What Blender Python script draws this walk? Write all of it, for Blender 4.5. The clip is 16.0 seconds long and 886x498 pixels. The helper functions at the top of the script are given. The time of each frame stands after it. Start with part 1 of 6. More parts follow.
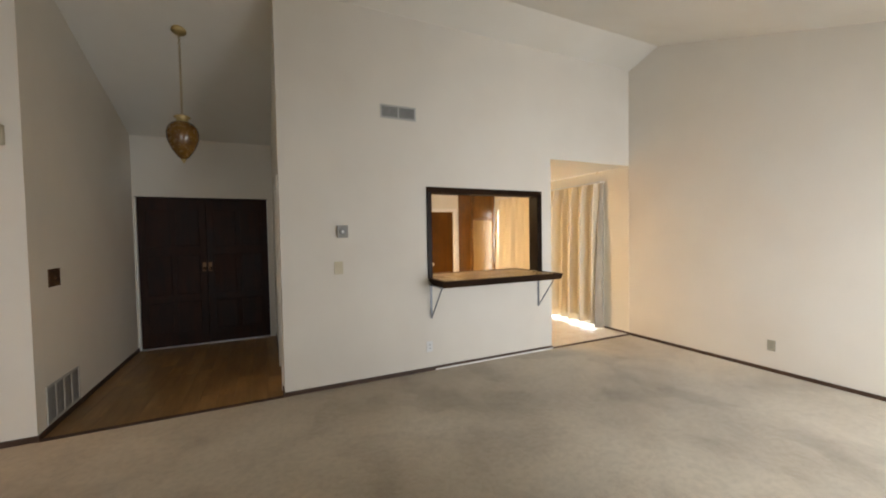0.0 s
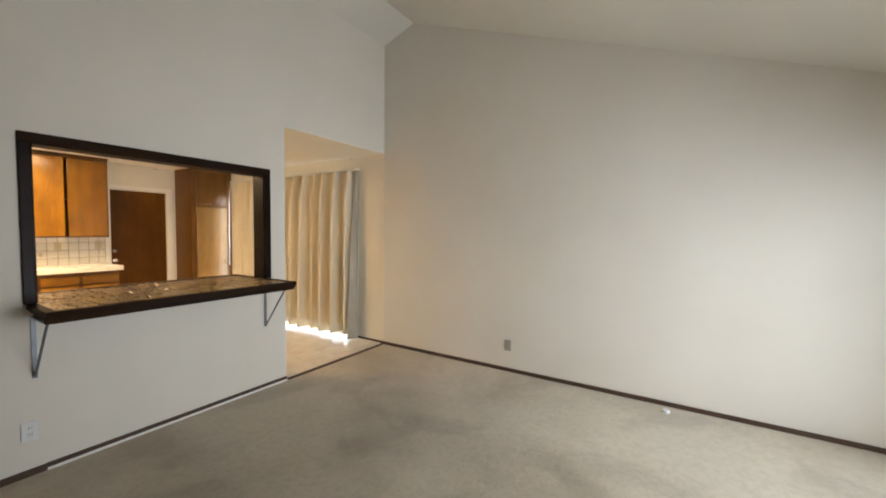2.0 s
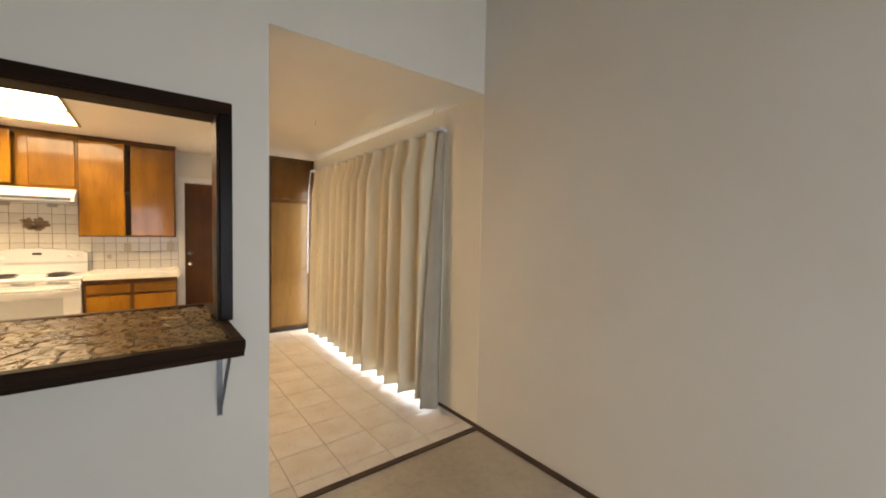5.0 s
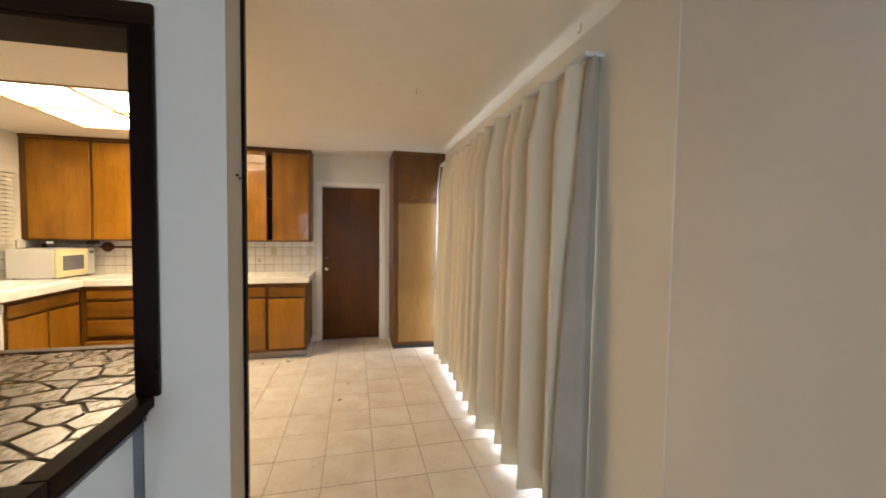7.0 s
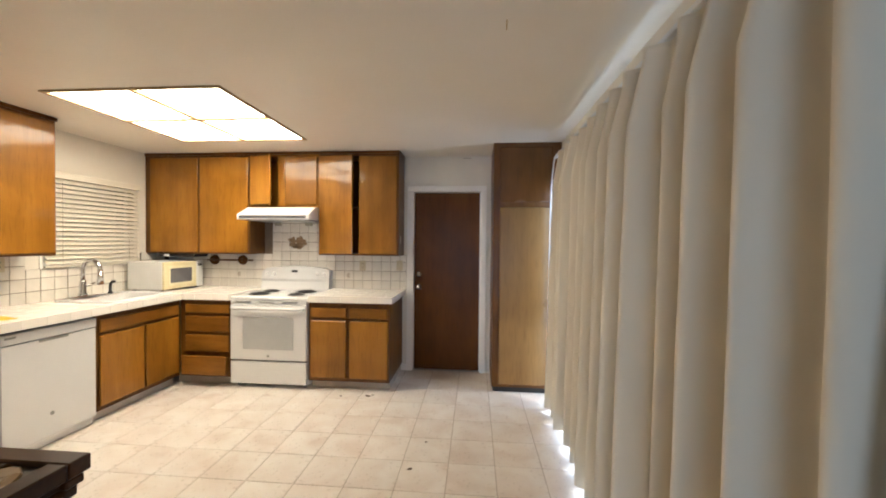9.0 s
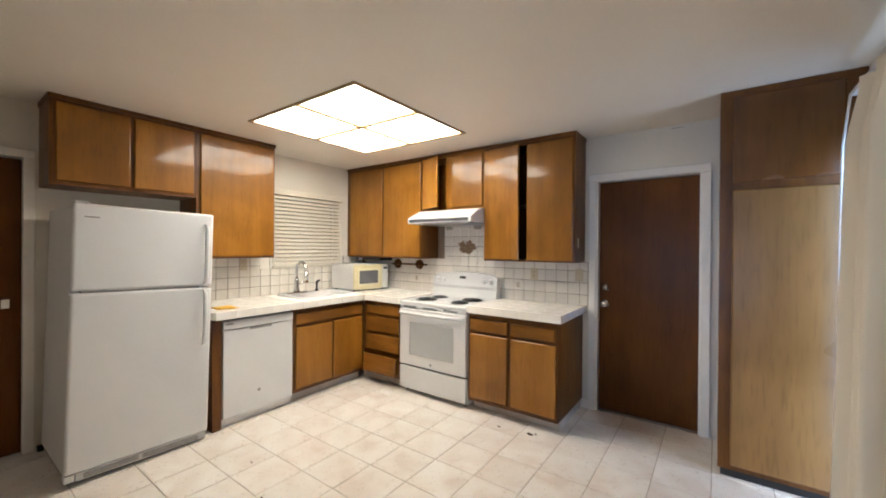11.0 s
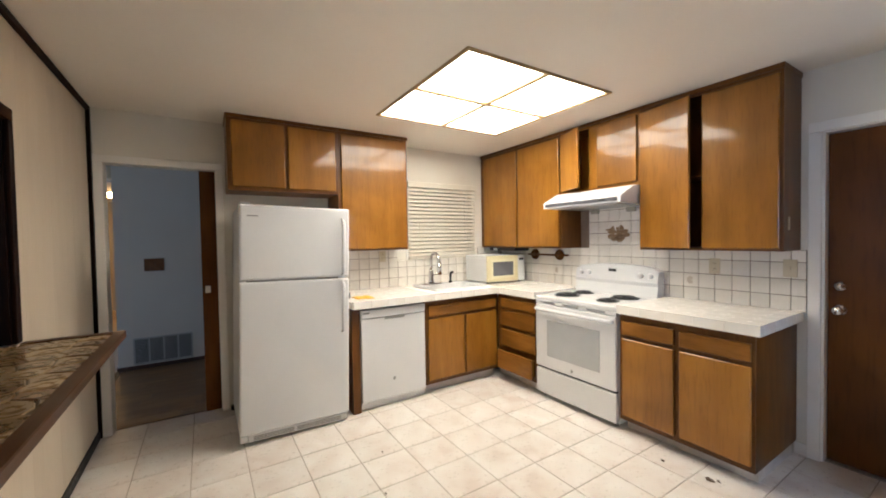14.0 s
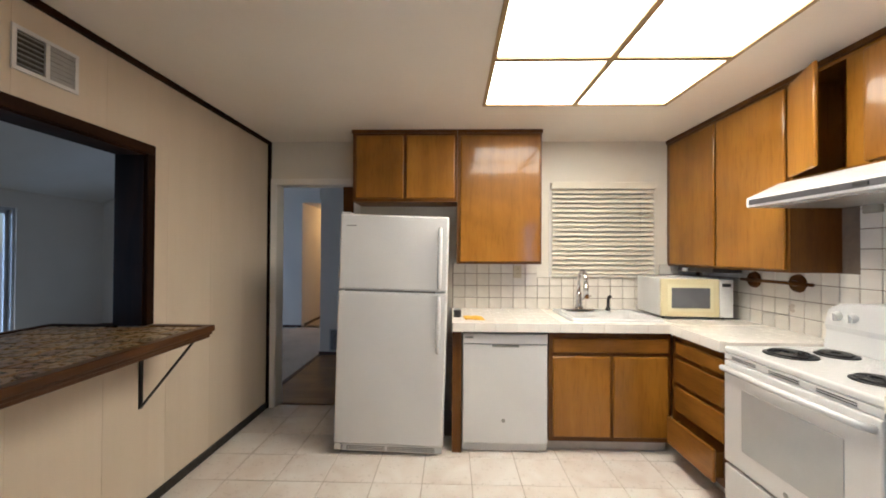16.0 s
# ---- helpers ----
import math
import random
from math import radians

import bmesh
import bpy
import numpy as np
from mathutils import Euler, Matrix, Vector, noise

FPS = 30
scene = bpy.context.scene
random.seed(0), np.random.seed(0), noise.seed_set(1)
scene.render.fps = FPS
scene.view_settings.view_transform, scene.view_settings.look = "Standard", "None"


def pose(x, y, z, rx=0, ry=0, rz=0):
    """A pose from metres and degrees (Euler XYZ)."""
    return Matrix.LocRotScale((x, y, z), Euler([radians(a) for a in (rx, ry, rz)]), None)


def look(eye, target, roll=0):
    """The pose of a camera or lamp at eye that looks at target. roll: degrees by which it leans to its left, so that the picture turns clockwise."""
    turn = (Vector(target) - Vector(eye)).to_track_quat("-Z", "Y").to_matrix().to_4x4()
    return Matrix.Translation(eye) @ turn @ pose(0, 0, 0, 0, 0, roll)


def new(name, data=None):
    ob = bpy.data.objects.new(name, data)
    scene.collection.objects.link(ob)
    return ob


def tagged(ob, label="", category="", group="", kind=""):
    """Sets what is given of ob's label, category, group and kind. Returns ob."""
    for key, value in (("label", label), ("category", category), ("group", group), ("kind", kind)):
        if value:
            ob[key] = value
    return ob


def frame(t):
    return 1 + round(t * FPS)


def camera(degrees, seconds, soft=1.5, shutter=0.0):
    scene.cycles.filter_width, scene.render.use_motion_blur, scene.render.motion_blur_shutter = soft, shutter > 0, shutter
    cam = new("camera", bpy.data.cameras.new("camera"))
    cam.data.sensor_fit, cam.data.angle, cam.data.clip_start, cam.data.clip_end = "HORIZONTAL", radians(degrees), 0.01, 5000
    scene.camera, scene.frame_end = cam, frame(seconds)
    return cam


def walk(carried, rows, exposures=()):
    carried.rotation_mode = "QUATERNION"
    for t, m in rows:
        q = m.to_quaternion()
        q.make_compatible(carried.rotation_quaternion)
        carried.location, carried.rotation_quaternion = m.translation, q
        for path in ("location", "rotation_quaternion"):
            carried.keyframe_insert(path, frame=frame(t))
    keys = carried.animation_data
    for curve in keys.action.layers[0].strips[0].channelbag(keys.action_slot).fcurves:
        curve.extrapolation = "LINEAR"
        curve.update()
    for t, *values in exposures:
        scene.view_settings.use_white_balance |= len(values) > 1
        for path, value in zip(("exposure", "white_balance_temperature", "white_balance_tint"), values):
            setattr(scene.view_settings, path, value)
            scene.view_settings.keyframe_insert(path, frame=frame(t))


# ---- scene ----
cam = camera(98.9, 16.0, soft=1.9)
METRES, EYE, TILT, LEAN, TURN = 7.8, 1.41, 0.0, 0.0, -24.8
PATH = [
    (0, (0.274, 0.396, 1.482), (1.127, 2.204, 1.416), -1.0),
    (0.5, (0.445, 0.641, 1.49), (1.61, 2.265, 1.423), -0.8),
    (1, (0.705, 0.748, 1.468), (2.118, 2.161, 1.399), -0.8),
    (1.5, (1.036, 0.815, 1.479), (2.619, 2.036, 1.411), 0.1),
    (2, (1.32, 0.999, 1.487), (3.017, 2.053, 1.389), 0.7),
    (2.5, (1.619, 1.183, 1.465), (3.315, 2.237, 1.351), 1.2),
    (3, (1.957, 1.334, 1.468), (3.6, 2.469, 1.362), 1.8),
    (3.2, (2.083, 1.433, 1.456), (3.721, 2.575, 1.345), 1.8),
    (5.5, (3.425, 2.395, 1.456), (4.443, 4.114, 1.373), 1.1),
    (6, (3.668, 2.594, 1.463), (4.472, 4.423, 1.375), 1.1),
    (6.5, (3.814, 2.863, 1.46), (4.437, 4.762, 1.375), 0.8),
    (7, (3.959, 3.092, 1.462), (4.413, 5.038, 1.377), 0.7),
    (7.5, (4.142, 3.307, 1.471), (4.407, 5.288, 1.387), 0.6),
    (8, (4.231, 3.53, 1.48), (4.336, 5.526, 1.401), 0.3),
    (8.2, (4.233, 3.624, 1.491), (4.293, 5.622, 1.422), 0.3),
    (10.3, (4.333, 4.582, 1.439), (3.549, 6.422, 1.467), 0.8),
    (10.5, (4.358, 4.646, 1.44), (3.455, 6.43, 1.462), 0.7),
    (11, (4.4, 4.747, 1.454), (3.23, 6.369, 1.447), 0.4),
    (11.5, (4.408, 4.772, 1.446), (3.058, 6.248, 1.426), -0.1),
    (12, (4.414, 4.773, 1.434), (2.945, 6.13, 1.407), -0.6),
    (12.5, (4.409, 4.776, 1.442), (2.872, 6.054, 1.399), -0.9),
    (13, (4.405, 4.802, 1.437), (2.827, 6.029, 1.381), -1.1),
    (13.5, (4.378, 4.881, 1.421), (2.758, 6.052, 1.357), -1.2),
    (14, (4.257, 5.073, 1.44), (2.566, 6.141, 1.388), -1.0),
    (14.5, (4.183, 5.27, 1.447), (2.384, 6.145, 1.419), -0.6),
    (15, (4.175, 5.553, 1.455), (2.264, 6.142, 1.43), -0.3),
    (15.5, (4.084, 5.834, 1.427), (2.102, 6.102, 1.419), -0.1),
    (16, (3.983, 6.072, 1.434), (1.984, 6.023, 1.455), 0.3),
]

EXPOSURES = [(0.0, 0.56, 8900, 13), (1.5, 0.18, 8500, 10), (3.2, 0.02, 8800, 12), (6.0, -0.30, 8100, 11), (8.0, -0.34, 6600, 9), (10.5, -0.60, 5450, 8), (12.0, -0.40, 5400, 8), (14.0, -0.42, 5400, 8), (16.0, -0.62, 5400, 9)]
walk(cam, [(t, look(eye, target, roll)) for t, eye, target, roll in PATH], EXPOSURES)

# ---------------------------------------------------------------- world, sun, lamps
world = bpy.data.worlds.new("world")
scene.world = world
world.use_nodes = True
wn = world.node_tree
sky = wn.nodes.new("ShaderNodeTexSky")
sky.sky_type, sky.sun_disc = "NISHITA", False
sky.sun_elevation, sky.sun_rotation = radians(48), radians(125)
wn.nodes["Background"].inputs[1].default_value = 0.11
wn.links.new(sky.outputs[0], wn.nodes["Background"].inputs[0])

sun = new("sun", bpy.data.lights.new("sun", "SUN"))
sun.data.energy, sun.data.angle, sun.data.color = 2.2, radians(0.6), (1.0, 0.95, 0.88)
# the sun stands in the south-east, high
sun.matrix_world = look((6, -4, 8), (0.0, 0.0, 0.0))


def opening_light(name, eye, target, width, height, watts, colour, spread=180):
    """The sky's light in a glazed opening."""
    lamp = new(name, bpy.data.lights.new(name, "AREA"))
    lamp.data.shape, lamp.data.size, lamp.data.size_y = "RECTANGLE", width, height
    lamp.data.energy, lamp.data.color, lamp.data.spread = watts, colour, radians(spread)
    lamp.matrix_world = look(eye, target)
    return lamp


DAY = (0.57, 0.735, 1.0)
opening_light("slider_daylight", (3.45, -0.62, 1.05), (4.2, 3.4, 0.75), 2.3, 1.9, 61, DAY, 125)
opening_light("slider_daylight", (-0.8, -0.62, 1.05), (-2.7, 2.6, 0.9), 1.6, 1.9, 21, DAY, 105)
opening_light("patio_daylight", (5.10, 6.24, 1.05), (0.0, 6.24, 0.9), 2.74, 1.95, 142, DAY)


# ---------------------------------------------------------------- materials
def nodes_of(name):
    m = bpy.data.materials.new(name)
    m.use_nodes = True
    return m, m.node_tree, m.node_tree.nodes["Principled BSDF"]


def noise_tex(nt, scale, detail=4.0, stretch=(1, 1, 1), rough=0.55, distort=0.0):
    co = nt.nodes.new("ShaderNodeTexCoord")
    mp = nt.nodes.new("ShaderNodeMapping")
    mp.inputs["Scale"].default_value = stretch
    nt.links.new(co.outputs["Object"], mp.inputs[0])
    n = nt.nodes.new("ShaderNodeTexNoise")
    n.inputs["Scale"].default_value, n.inputs["Detail"].default_value = scale, detail
    n.inputs["Roughness"].default_value, n.inputs["Distortion"].default_value = rough, distort
    nt.links.new(mp.outputs[0], n.inputs["Vector"])
    return n


def ramp_of(nt, value, stops):
    r = nt.nodes.new("ShaderNodeValToRGB")
    while len(r.color_ramp.elements) < len(stops):
        r.color_ramp.elements.new(0.5)
    for e, (at, c) in zip(r.color_ramp.elements, stops):
        e.position, e.color = at, (*c, 1)
    nt.links.new(value, r.inputs[0])
    return r


def mixed(nt, fac, a, b, kind="MIX"):
    m = nt.nodes.new("ShaderNodeMix")
    m.data_type, m.blend_type = "RGBA", kind
    for value, socket in ((fac, m.inputs[0]), (a, m.inputs[6]), (b, m.inputs[7])):
        if isinstance(value, (int, float)):
            socket.default_value = value
        elif isinstance(value, tuple):
            socket.default_value = (*value, 1)
        else:
            nt.links.new(value, socket)
    return m.outputs[2]


def bumped(nt, bsdf, height, strength, distance):
    b = nt.nodes.new("ShaderNodeBump")
    b.inputs["Strength"].default_value, b.inputs["Distance"].default_value = strength, distance
    nt.links.new(height, b.inputs["Height"])
    nt.links.new(b.outputs[0], bsdf.inputs["Normal"])


def rough_from(nt, bsdf, value, low, high):
    mr = nt.nodes.new("ShaderNodeMapRange")
    mr.inputs["From Min"].default_value, mr.inputs["From Max"].default_value = 0.3, 0.7
    mr.inputs["To Min"].default_value, mr.inputs["To Max"].default_value = low, high
    nt.links.new(value, mr.inputs[0])
    nt.links.new(mr.outputs[0], bsdf.inputs["Roughness"])


def random_tint(nt, colour, amount):
    info = nt.nodes.new("ShaderNodeObjectInfo")
    hsv = nt.nodes.new("ShaderNodeHueSaturation")
    mr = nt.nodes.new("ShaderNodeMapRange")
    mr.inputs["To Min"].default_value, mr.inputs["To Max"].default_value = 1 - amount, 1 + amount
    nt.links.new(info.outputs["Random"], mr.inputs[0])
    nt.links.new(mr.outputs[0], hsv.inputs["Value"])
    nt.links.new(colour, hsv.inputs["Color"])
    return hsv.outputs[0]


def plain(name, a, b, scale=3.0, rough=(0.5, 0.7), grain=60.0, bump=0.15, depth=0.002, metal=0.0, stretch=(1, 1, 1), tint=0.0, coat=0.0):
    """Two close colours in soft patches, with fine grain relief."""
    m, nt, bsdf = nodes_of(name)
    big = noise_tex(nt, scale, 5, stretch)
    colour = ramp_of(nt, big.outputs[0], [(0.32, a), (0.68, b)]).outputs[0]
    if tint:
        colour = random_tint(nt, colour, tint)
    nt.links.new(colour, bsdf.inputs["Base Color"])
    fine = noise_tex(nt, grain, 3, stretch)
    rough_from(nt, bsdf, fine.outputs[0], *rough)
    bumped(nt, bsdf, fine.outputs[0], bump, depth)
    bsdf.inputs["Metallic"].default_value = metal
    bsdf.inputs["Coat Weight"].default_value = coat
    return m


def wood(name, dark, mid, light, axis="Z", rough=(0.25, 0.4), coat=0.3, figure=1.0, scale=2.2, gloss=0.5):
    """Stained veneer: long figure along one axis, blotches across, fine pores."""
    m, nt, bsdf = nodes_of(name)
    long = {"X": (0.10, 1, 1), "Y": (1, 0.10, 1), "Z": (1, 1, 0.10)}[axis]
    info = nt.nodes.new("ShaderNodeObjectInfo")
    co = nt.nodes.new("ShaderNodeTexCoord")
    add = nt.nodes.new("ShaderNodeVectorMath")
    add.operation = "MULTIPLY_ADD"
    add.inputs[1].default_value = (1, 1, 1)
    sc = nt.nodes.new("ShaderNodeVectorMath")
    sc.operation = "SCALE"
    sc.inputs[0].default_value = (7.3, 3.1, 5.7)
    nt.links.new(info.outputs["Random"], sc.inputs["Scale"])
    nt.links.new(co.outputs["Object"], add.inputs[0])
    nt.links.new(sc.outputs[0], add.inputs[2])
    mp = nt.nodes.new("ShaderNodeMapping")
    mp.inputs["Scale"].default_value = long
    nt.links.new(add.outputs[0], mp.inputs[0])

    def tex(s, d, dist, vec):
        n = nt.nodes.new("ShaderNodeTexNoise")
        n.inputs["Scale"].default_value, n.inputs["Detail"].default_value, n.inputs["Distortion"].default_value = s, d, dist
        nt.links.new(vec, n.inputs["Vector"])
        return n.outputs[0]

    fig = tex(scale * 6, 5, 1.2 * figure, mp.outputs[0])
    blot = tex(scale, 3, 0.4, add.outputs[0])
    pores = tex(scale * 60, 2, 0.0, mp.outputs[0])
    base = ramp_of(nt, fig, [(0.25, dark), (0.5, mid), (0.78, light)]).outputs[0]
    soft = ramp_of(nt, blot, [(0.3, (0.52, 0.48, 0.42)), (0.62, (1, 1, 1))]).outputs[0]
    colour = mixed(nt, 0.9, base, soft, "MULTIPLY")
    pore = ramp_of(nt, pores, [(0.30, (0.7, 0.66, 0.6)), (0.48, (1, 1, 1))]).outputs[0]
    nt.links.new(mixed(nt, 0.5, colour, pore, "MULTIPLY"), bsdf.inputs["Base Color"])
    rough_from(nt, bsdf, blot, *rough)
    bumped(nt, bsdf, pores, 0.12, 0.001)
    # brushed varnish, slightly wavy
    wave = nt.nodes.new("ShaderNodeBump")
    wave.inputs["Strength"].default_value, wave.inputs["Distance"].default_value = 0.25, 0.006
    nt.links.new(tex(scale * 5, 2, 0.3, add.outputs[0]), wave.inputs["Height"])
    nt.links.new(wave.outputs[0], bsdf.inputs["Coat Normal"])
    bsdf.inputs["Coat Weight"].default_value, bsdf.inputs["Coat Roughness"].default_value = coat, 0.09
    bsdf.inputs["Specular IOR Level"].default_value = gloss
    return m


def glow(name, colour, strength):
    m, nt, bsdf = nodes_of(name)
    bsdf.inputs["Base Color"].default_value = (0.9, 0.9, 0.88, 1)
    bsdf.inputs["Emission Color"].default_value = (*colour, 1)
    bsdf.inputs["Emission Strength"].default_value = strength
    return m


def glassy(name, colour=(1, 1, 1), rough=0.0):
    m, nt, bsdf = nodes_of(name)
    bsdf.inputs["Base Color"].default_value = (*colour, 1)
    bsdf.inputs["Transmission Weight"].default_value, bsdf.inputs["Roughness"].default_value, bsdf.inputs["IOR"].default_value = 1.0, rough, 1.45
    return m


WALL = plain("wall_paint", (0.68, 0.625, 0.55), (0.72, 0.67, 0.595), 1.3, (0.55, 0.75), 160, 0.25, 0.002)
CEIL = plain("ceiling_paint", (0.70, 0.665, 0.60), (0.75, 0.72, 0.66), 1.1, (0.6, 0.8), 120, 0.3, 0.003)
KCEIL = plain("kitchen_ceiling_paint", (0.79, 0.73, 0.63), (0.83, 0.78, 0.69), 0.9, (0.32, 0.5), 70, 0.1, 0.002)
KWALL = plain("kitchen_wall_paint", (0.70, 0.66, 0.57), (0.75, 0.72, 0.64), 1.6, (0.4, 0.6), 130, 0.15, 0.002)
KPAINT = plain("cream_gloss_paint", (0.73, 0.66, 0.54), (0.77, 0.71, 0.60), 1.4, (0.35, 0.55), 120, 0.15, 0.002)
TRIMW = plain("white_trim_paint", (0.79, 0.765, 0.71), (0.84, 0.82, 0.775), 4, (0.3, 0.5), 90, 0.1, 0.001)
DARKW = wood("dark_stained_wood", (0.006, 0.0022, 0.001), (0.011, 0.004, 0.0016), (0.019, 0.007, 0.0026), "Z", (0.25, 0.4), 0.0, 1.0, 2.2, 0.10)
DARKX = wood("dark_stained_rail", (0.014, 0.0052, 0.0018), (0.027, 0.0105, 0.0034), (0.044, 0.018, 0.006), "X", (0.55, 0.7), 0.0, 1.0, 2.2, 0.10)
LIT_EDGE = wood("lit_shelf_edging", (0.045, 0.018, 0.006), (0.075, 0.031, 0.010), (0.105, 0.047, 0.016), "X", (0.3, 0.45), 0.0, 1.0, 2.2, 0.2)
BASEW = plain("baseboard_brown", (0.045, 0.022, 0.013), (0.085, 0.043, 0.026), 5, (0.4, 0.6), 60, 0.1)
BLACKB = plain("black_rubber_base", (0.012, 0.011, 0.010), (0.022, 0.02, 0.018), 5, (0.4, 0.6), 60, 0.1)
CABW = wood("cabinet_veneer", (0.250, 0.100, 0.008), (0.312, 0.132, 0.011), (0.372, 0.166, 0.016), "Z", (0.34, 0.46), 0.55, 0.35, 1.3, 0.2)
CABX = wood("drawer_veneer", (0.195, 0.078, 0.009), (0.245, 0.102, 0.012), (0.295, 0.130, 0.017), "X", (0.34, 0.46), 0.35, 1.0, 1.8, 0.2)
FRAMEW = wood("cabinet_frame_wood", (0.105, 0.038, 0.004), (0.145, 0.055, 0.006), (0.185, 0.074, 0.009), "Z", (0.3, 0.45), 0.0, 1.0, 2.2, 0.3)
PANTW = wood("worn_pantry_veneer", (0.205, 0.102, 0.026), (0.25, 0.130, 0.036), (0.285, 0.155, 0.048), "Z", (0.24, 0.40), 0.15, 0.5, 0.9, 0.35)
PANTD = wood("pantry_top_veneer", (0.10, 0.036, 0.006), (0.145, 0.056, 0.010), (0.19, 0.078, 0.015), "Z", (0.22, 0.36), 0.1, 0.5, 0.8, 0.35)
DOORW = wood("brown_slab_door", (0.115, 0.042, 0.0055), (0.138, 0.051, 0.007), (0.160, 0.061, 0.009), "Z", (0.30, 0.44), 0.0, 0.3, 0.9, 0.13)
ENTRYW = wood("entry_door_wood", (0.018, 0.0046, 0.0018), (0.029, 0.0074, 0.0026), (0.041, 0.0112, 0.0037), "Z", (0.45, 0.6), 0.0, 1.0, 2.2, 0.2)
PANELW = plain("light_wall_panelling", (0.61, 0.515, 0.385), (0.69, 0.595, 0.465), 2.2, (0.4, 0.55), 30, 0.12, 0.001, stretch=(1.6, 1, 0.12), tint=0.02)
OAKF = wood("entry_plank_floor", (0.27, 0.15, 0.058), (0.36, 0.21, 0.09), (0.44, 0.275, 0.13), "Y", (0.3, 0.45), 0.05, 0.8, 1.5, 0.35)
WHITE = plain("white_enamel", (0.65, 0.65, 0.65), (0.69, 0.69, 0.685), 2.0, (0.18, 0.30), 240, 0.05, 0.0006, coat=0.3)
WHITED = plain("white_plastic", (0.66, 0.66, 0.65), (0.72, 0.72, 0.71), 3.0, (0.3, 0.45), 120, 0.05, 0.0005)
FRIDGEW = plain("textured_white_steel", (0.635, 0.635, 0.64), (0.68, 0.68, 0.68), 2.0, (0.28, 0.4), 420, 0.22, 0.0008)
CREAM = plain("cream_plastic", (0.66, 0.58, 0.33), (0.72, 0.65, 0.42), 4.0, (0.3, 0.45), 120, 0.05)
BEIGE = plain("beige_switch_plastic", (0.50, 0.43, 0.29), (0.58, 0.51, 0.37), 5.0, (0.35, 0.5), 120, 0.05)
BLIND = plain("cream_blind", (0.66, 0.62, 0.52), (0.73, 0.69, 0.59), 3.0, (0.4, 0.55), 120, 0.05)
CTILE = plain("white_counter_tile", (0.77, 0.735, 0.67), (0.82, 0.79, 0.73), 4.0, (0.16, 0.28), 40, 0.05, 0.001, tint=0.012)
BTILE = plain("white_wall_tile", (0.68, 0.64, 0.57), (0.77, 0.735, 0.67), 5.0, (0.12, 0.25), 30, 0.05, 0.001, tint=0.04)
GROUT = plain("brown_grout", (0.15, 0.11, 0.075), (0.23, 0.17, 0.12), 9.0, (0.7, 0.9), 200, 0.3)
SGROUT = plain("dark_stone_grout", (0.070, 0.046, 0.023), (0.105, 0.073, 0.039), 9.0, (0.5, 0.7), 200, 0.3)
LGROUT = plain("pale_grout", (0.745, 0.705, 0.63), (0.79, 0.75, 0.68), 9.0, (0.7, 0.9), 200, 0.3)
FGROUT = plain("floor_grout", (0.38, 0.305, 0.24), (0.49, 0.42, 0.34), 6.0, (0.7, 0.9), 200, 0.3)
CHROME = plain("chrome", (0.62, 0.62, 0.63), (0.70, 0.70, 0.71), 5.0, (0.06, 0.16), 80, 0.03, metal=1.0)
STEEL = plain("grey_bracket_steel", (0.16, 0.17, 0.19), (0.24, 0.25, 0.27), 8.0, (0.4, 0.55), 100, 0.1, metal=0.7)
BRASS = plain("dull_brass", (0.42, 0.30, 0.13), (0.55, 0.41, 0.20), 9.0, (0.3, 0.45), 80, 0.1, metal=0.8)
GILT = plain("gilt_painted_frame", (0.30, 0.20, 0.08), (0.38, 0.26, 0.11), 9.0, (0.45, 0.6), 80, 0.1)
BLACK = plain("black_iron", (0.010, 0.010, 0.010), (0.02, 0.02, 0.02), 9.0, (0.35, 0.55), 80, 0.1)
OVENG = plain("oven_window", (0.40, 0.41, 0.41), (0.46, 0.47, 0.47), 3.0, (0.08, 0.16), 60, 0.02, coat=0.6)
MWG = plain("microwave_window", (0.10, 0.10, 0.11), (0.15, 0.15, 0.16), 3.0, (0.08, 0.16), 60, 0.02)
GREYV = plain("grey_vent_metal", (0.20, 0.20, 0.19), (0.28, 0.28, 0.27), 6.0, (0.45, 0.6), 80, 0.1)
VENTD = plain("duct_shade", (0.02, 0.02, 0.02), (0.035, 0.034, 0.032), 6.0, (0.6, 0.8), 80, 0.1)
AMBER = plain("amber_pendant_glass", (0.10, 0.040, 0.005), (0.20, 0.088, 0.013), 12.0, (0.18, 0.32), 30, 0.25, 0.004, coat=0.4)
COPPER = plain("brown_copper_plate", (0.12, 0.055, 0.025), (0.19, 0.095, 0.045), 12.0, (0.35, 0.5), 80, 0.1, metal=0.6)
YELLOW = plain("yellow_cloth", (0.60, 0.33, 0.02), (0.72, 0.43, 0.05), 12.0, (0.8, 0.95), 200, 0.4)
CONC = plain("patio_concrete", (0.30, 0.29, 0.27), (0.40, 0.39, 0.36), 1.5, (0.75, 0.9), 60, 0.3)
DECO = plain("brown_fruit_motif", (0.22, 0.135, 0.07), (0.42, 0.31, 0.20), 40.0, (0.15, 0.25), 40, 0.05)
LEAF = plain("dry_leaf", (0.06, 0.035, 0.018), (0.10, 0.06, 0.03), 40.0, (0.6, 0.8), 90, 0.3)
STUCCO = plain("outer_stucco", (0.48, 0.44, 0.38), (0.56, 0.52, 0.46), 2.0, (0.75, 0.9), 90, 0.4)
SHING = plain("roof_covering", (0.09, 0.08, 0.075), (0.15, 0.135, 0.12), 4.0, (0.8, 0.95), 50, 0.5)
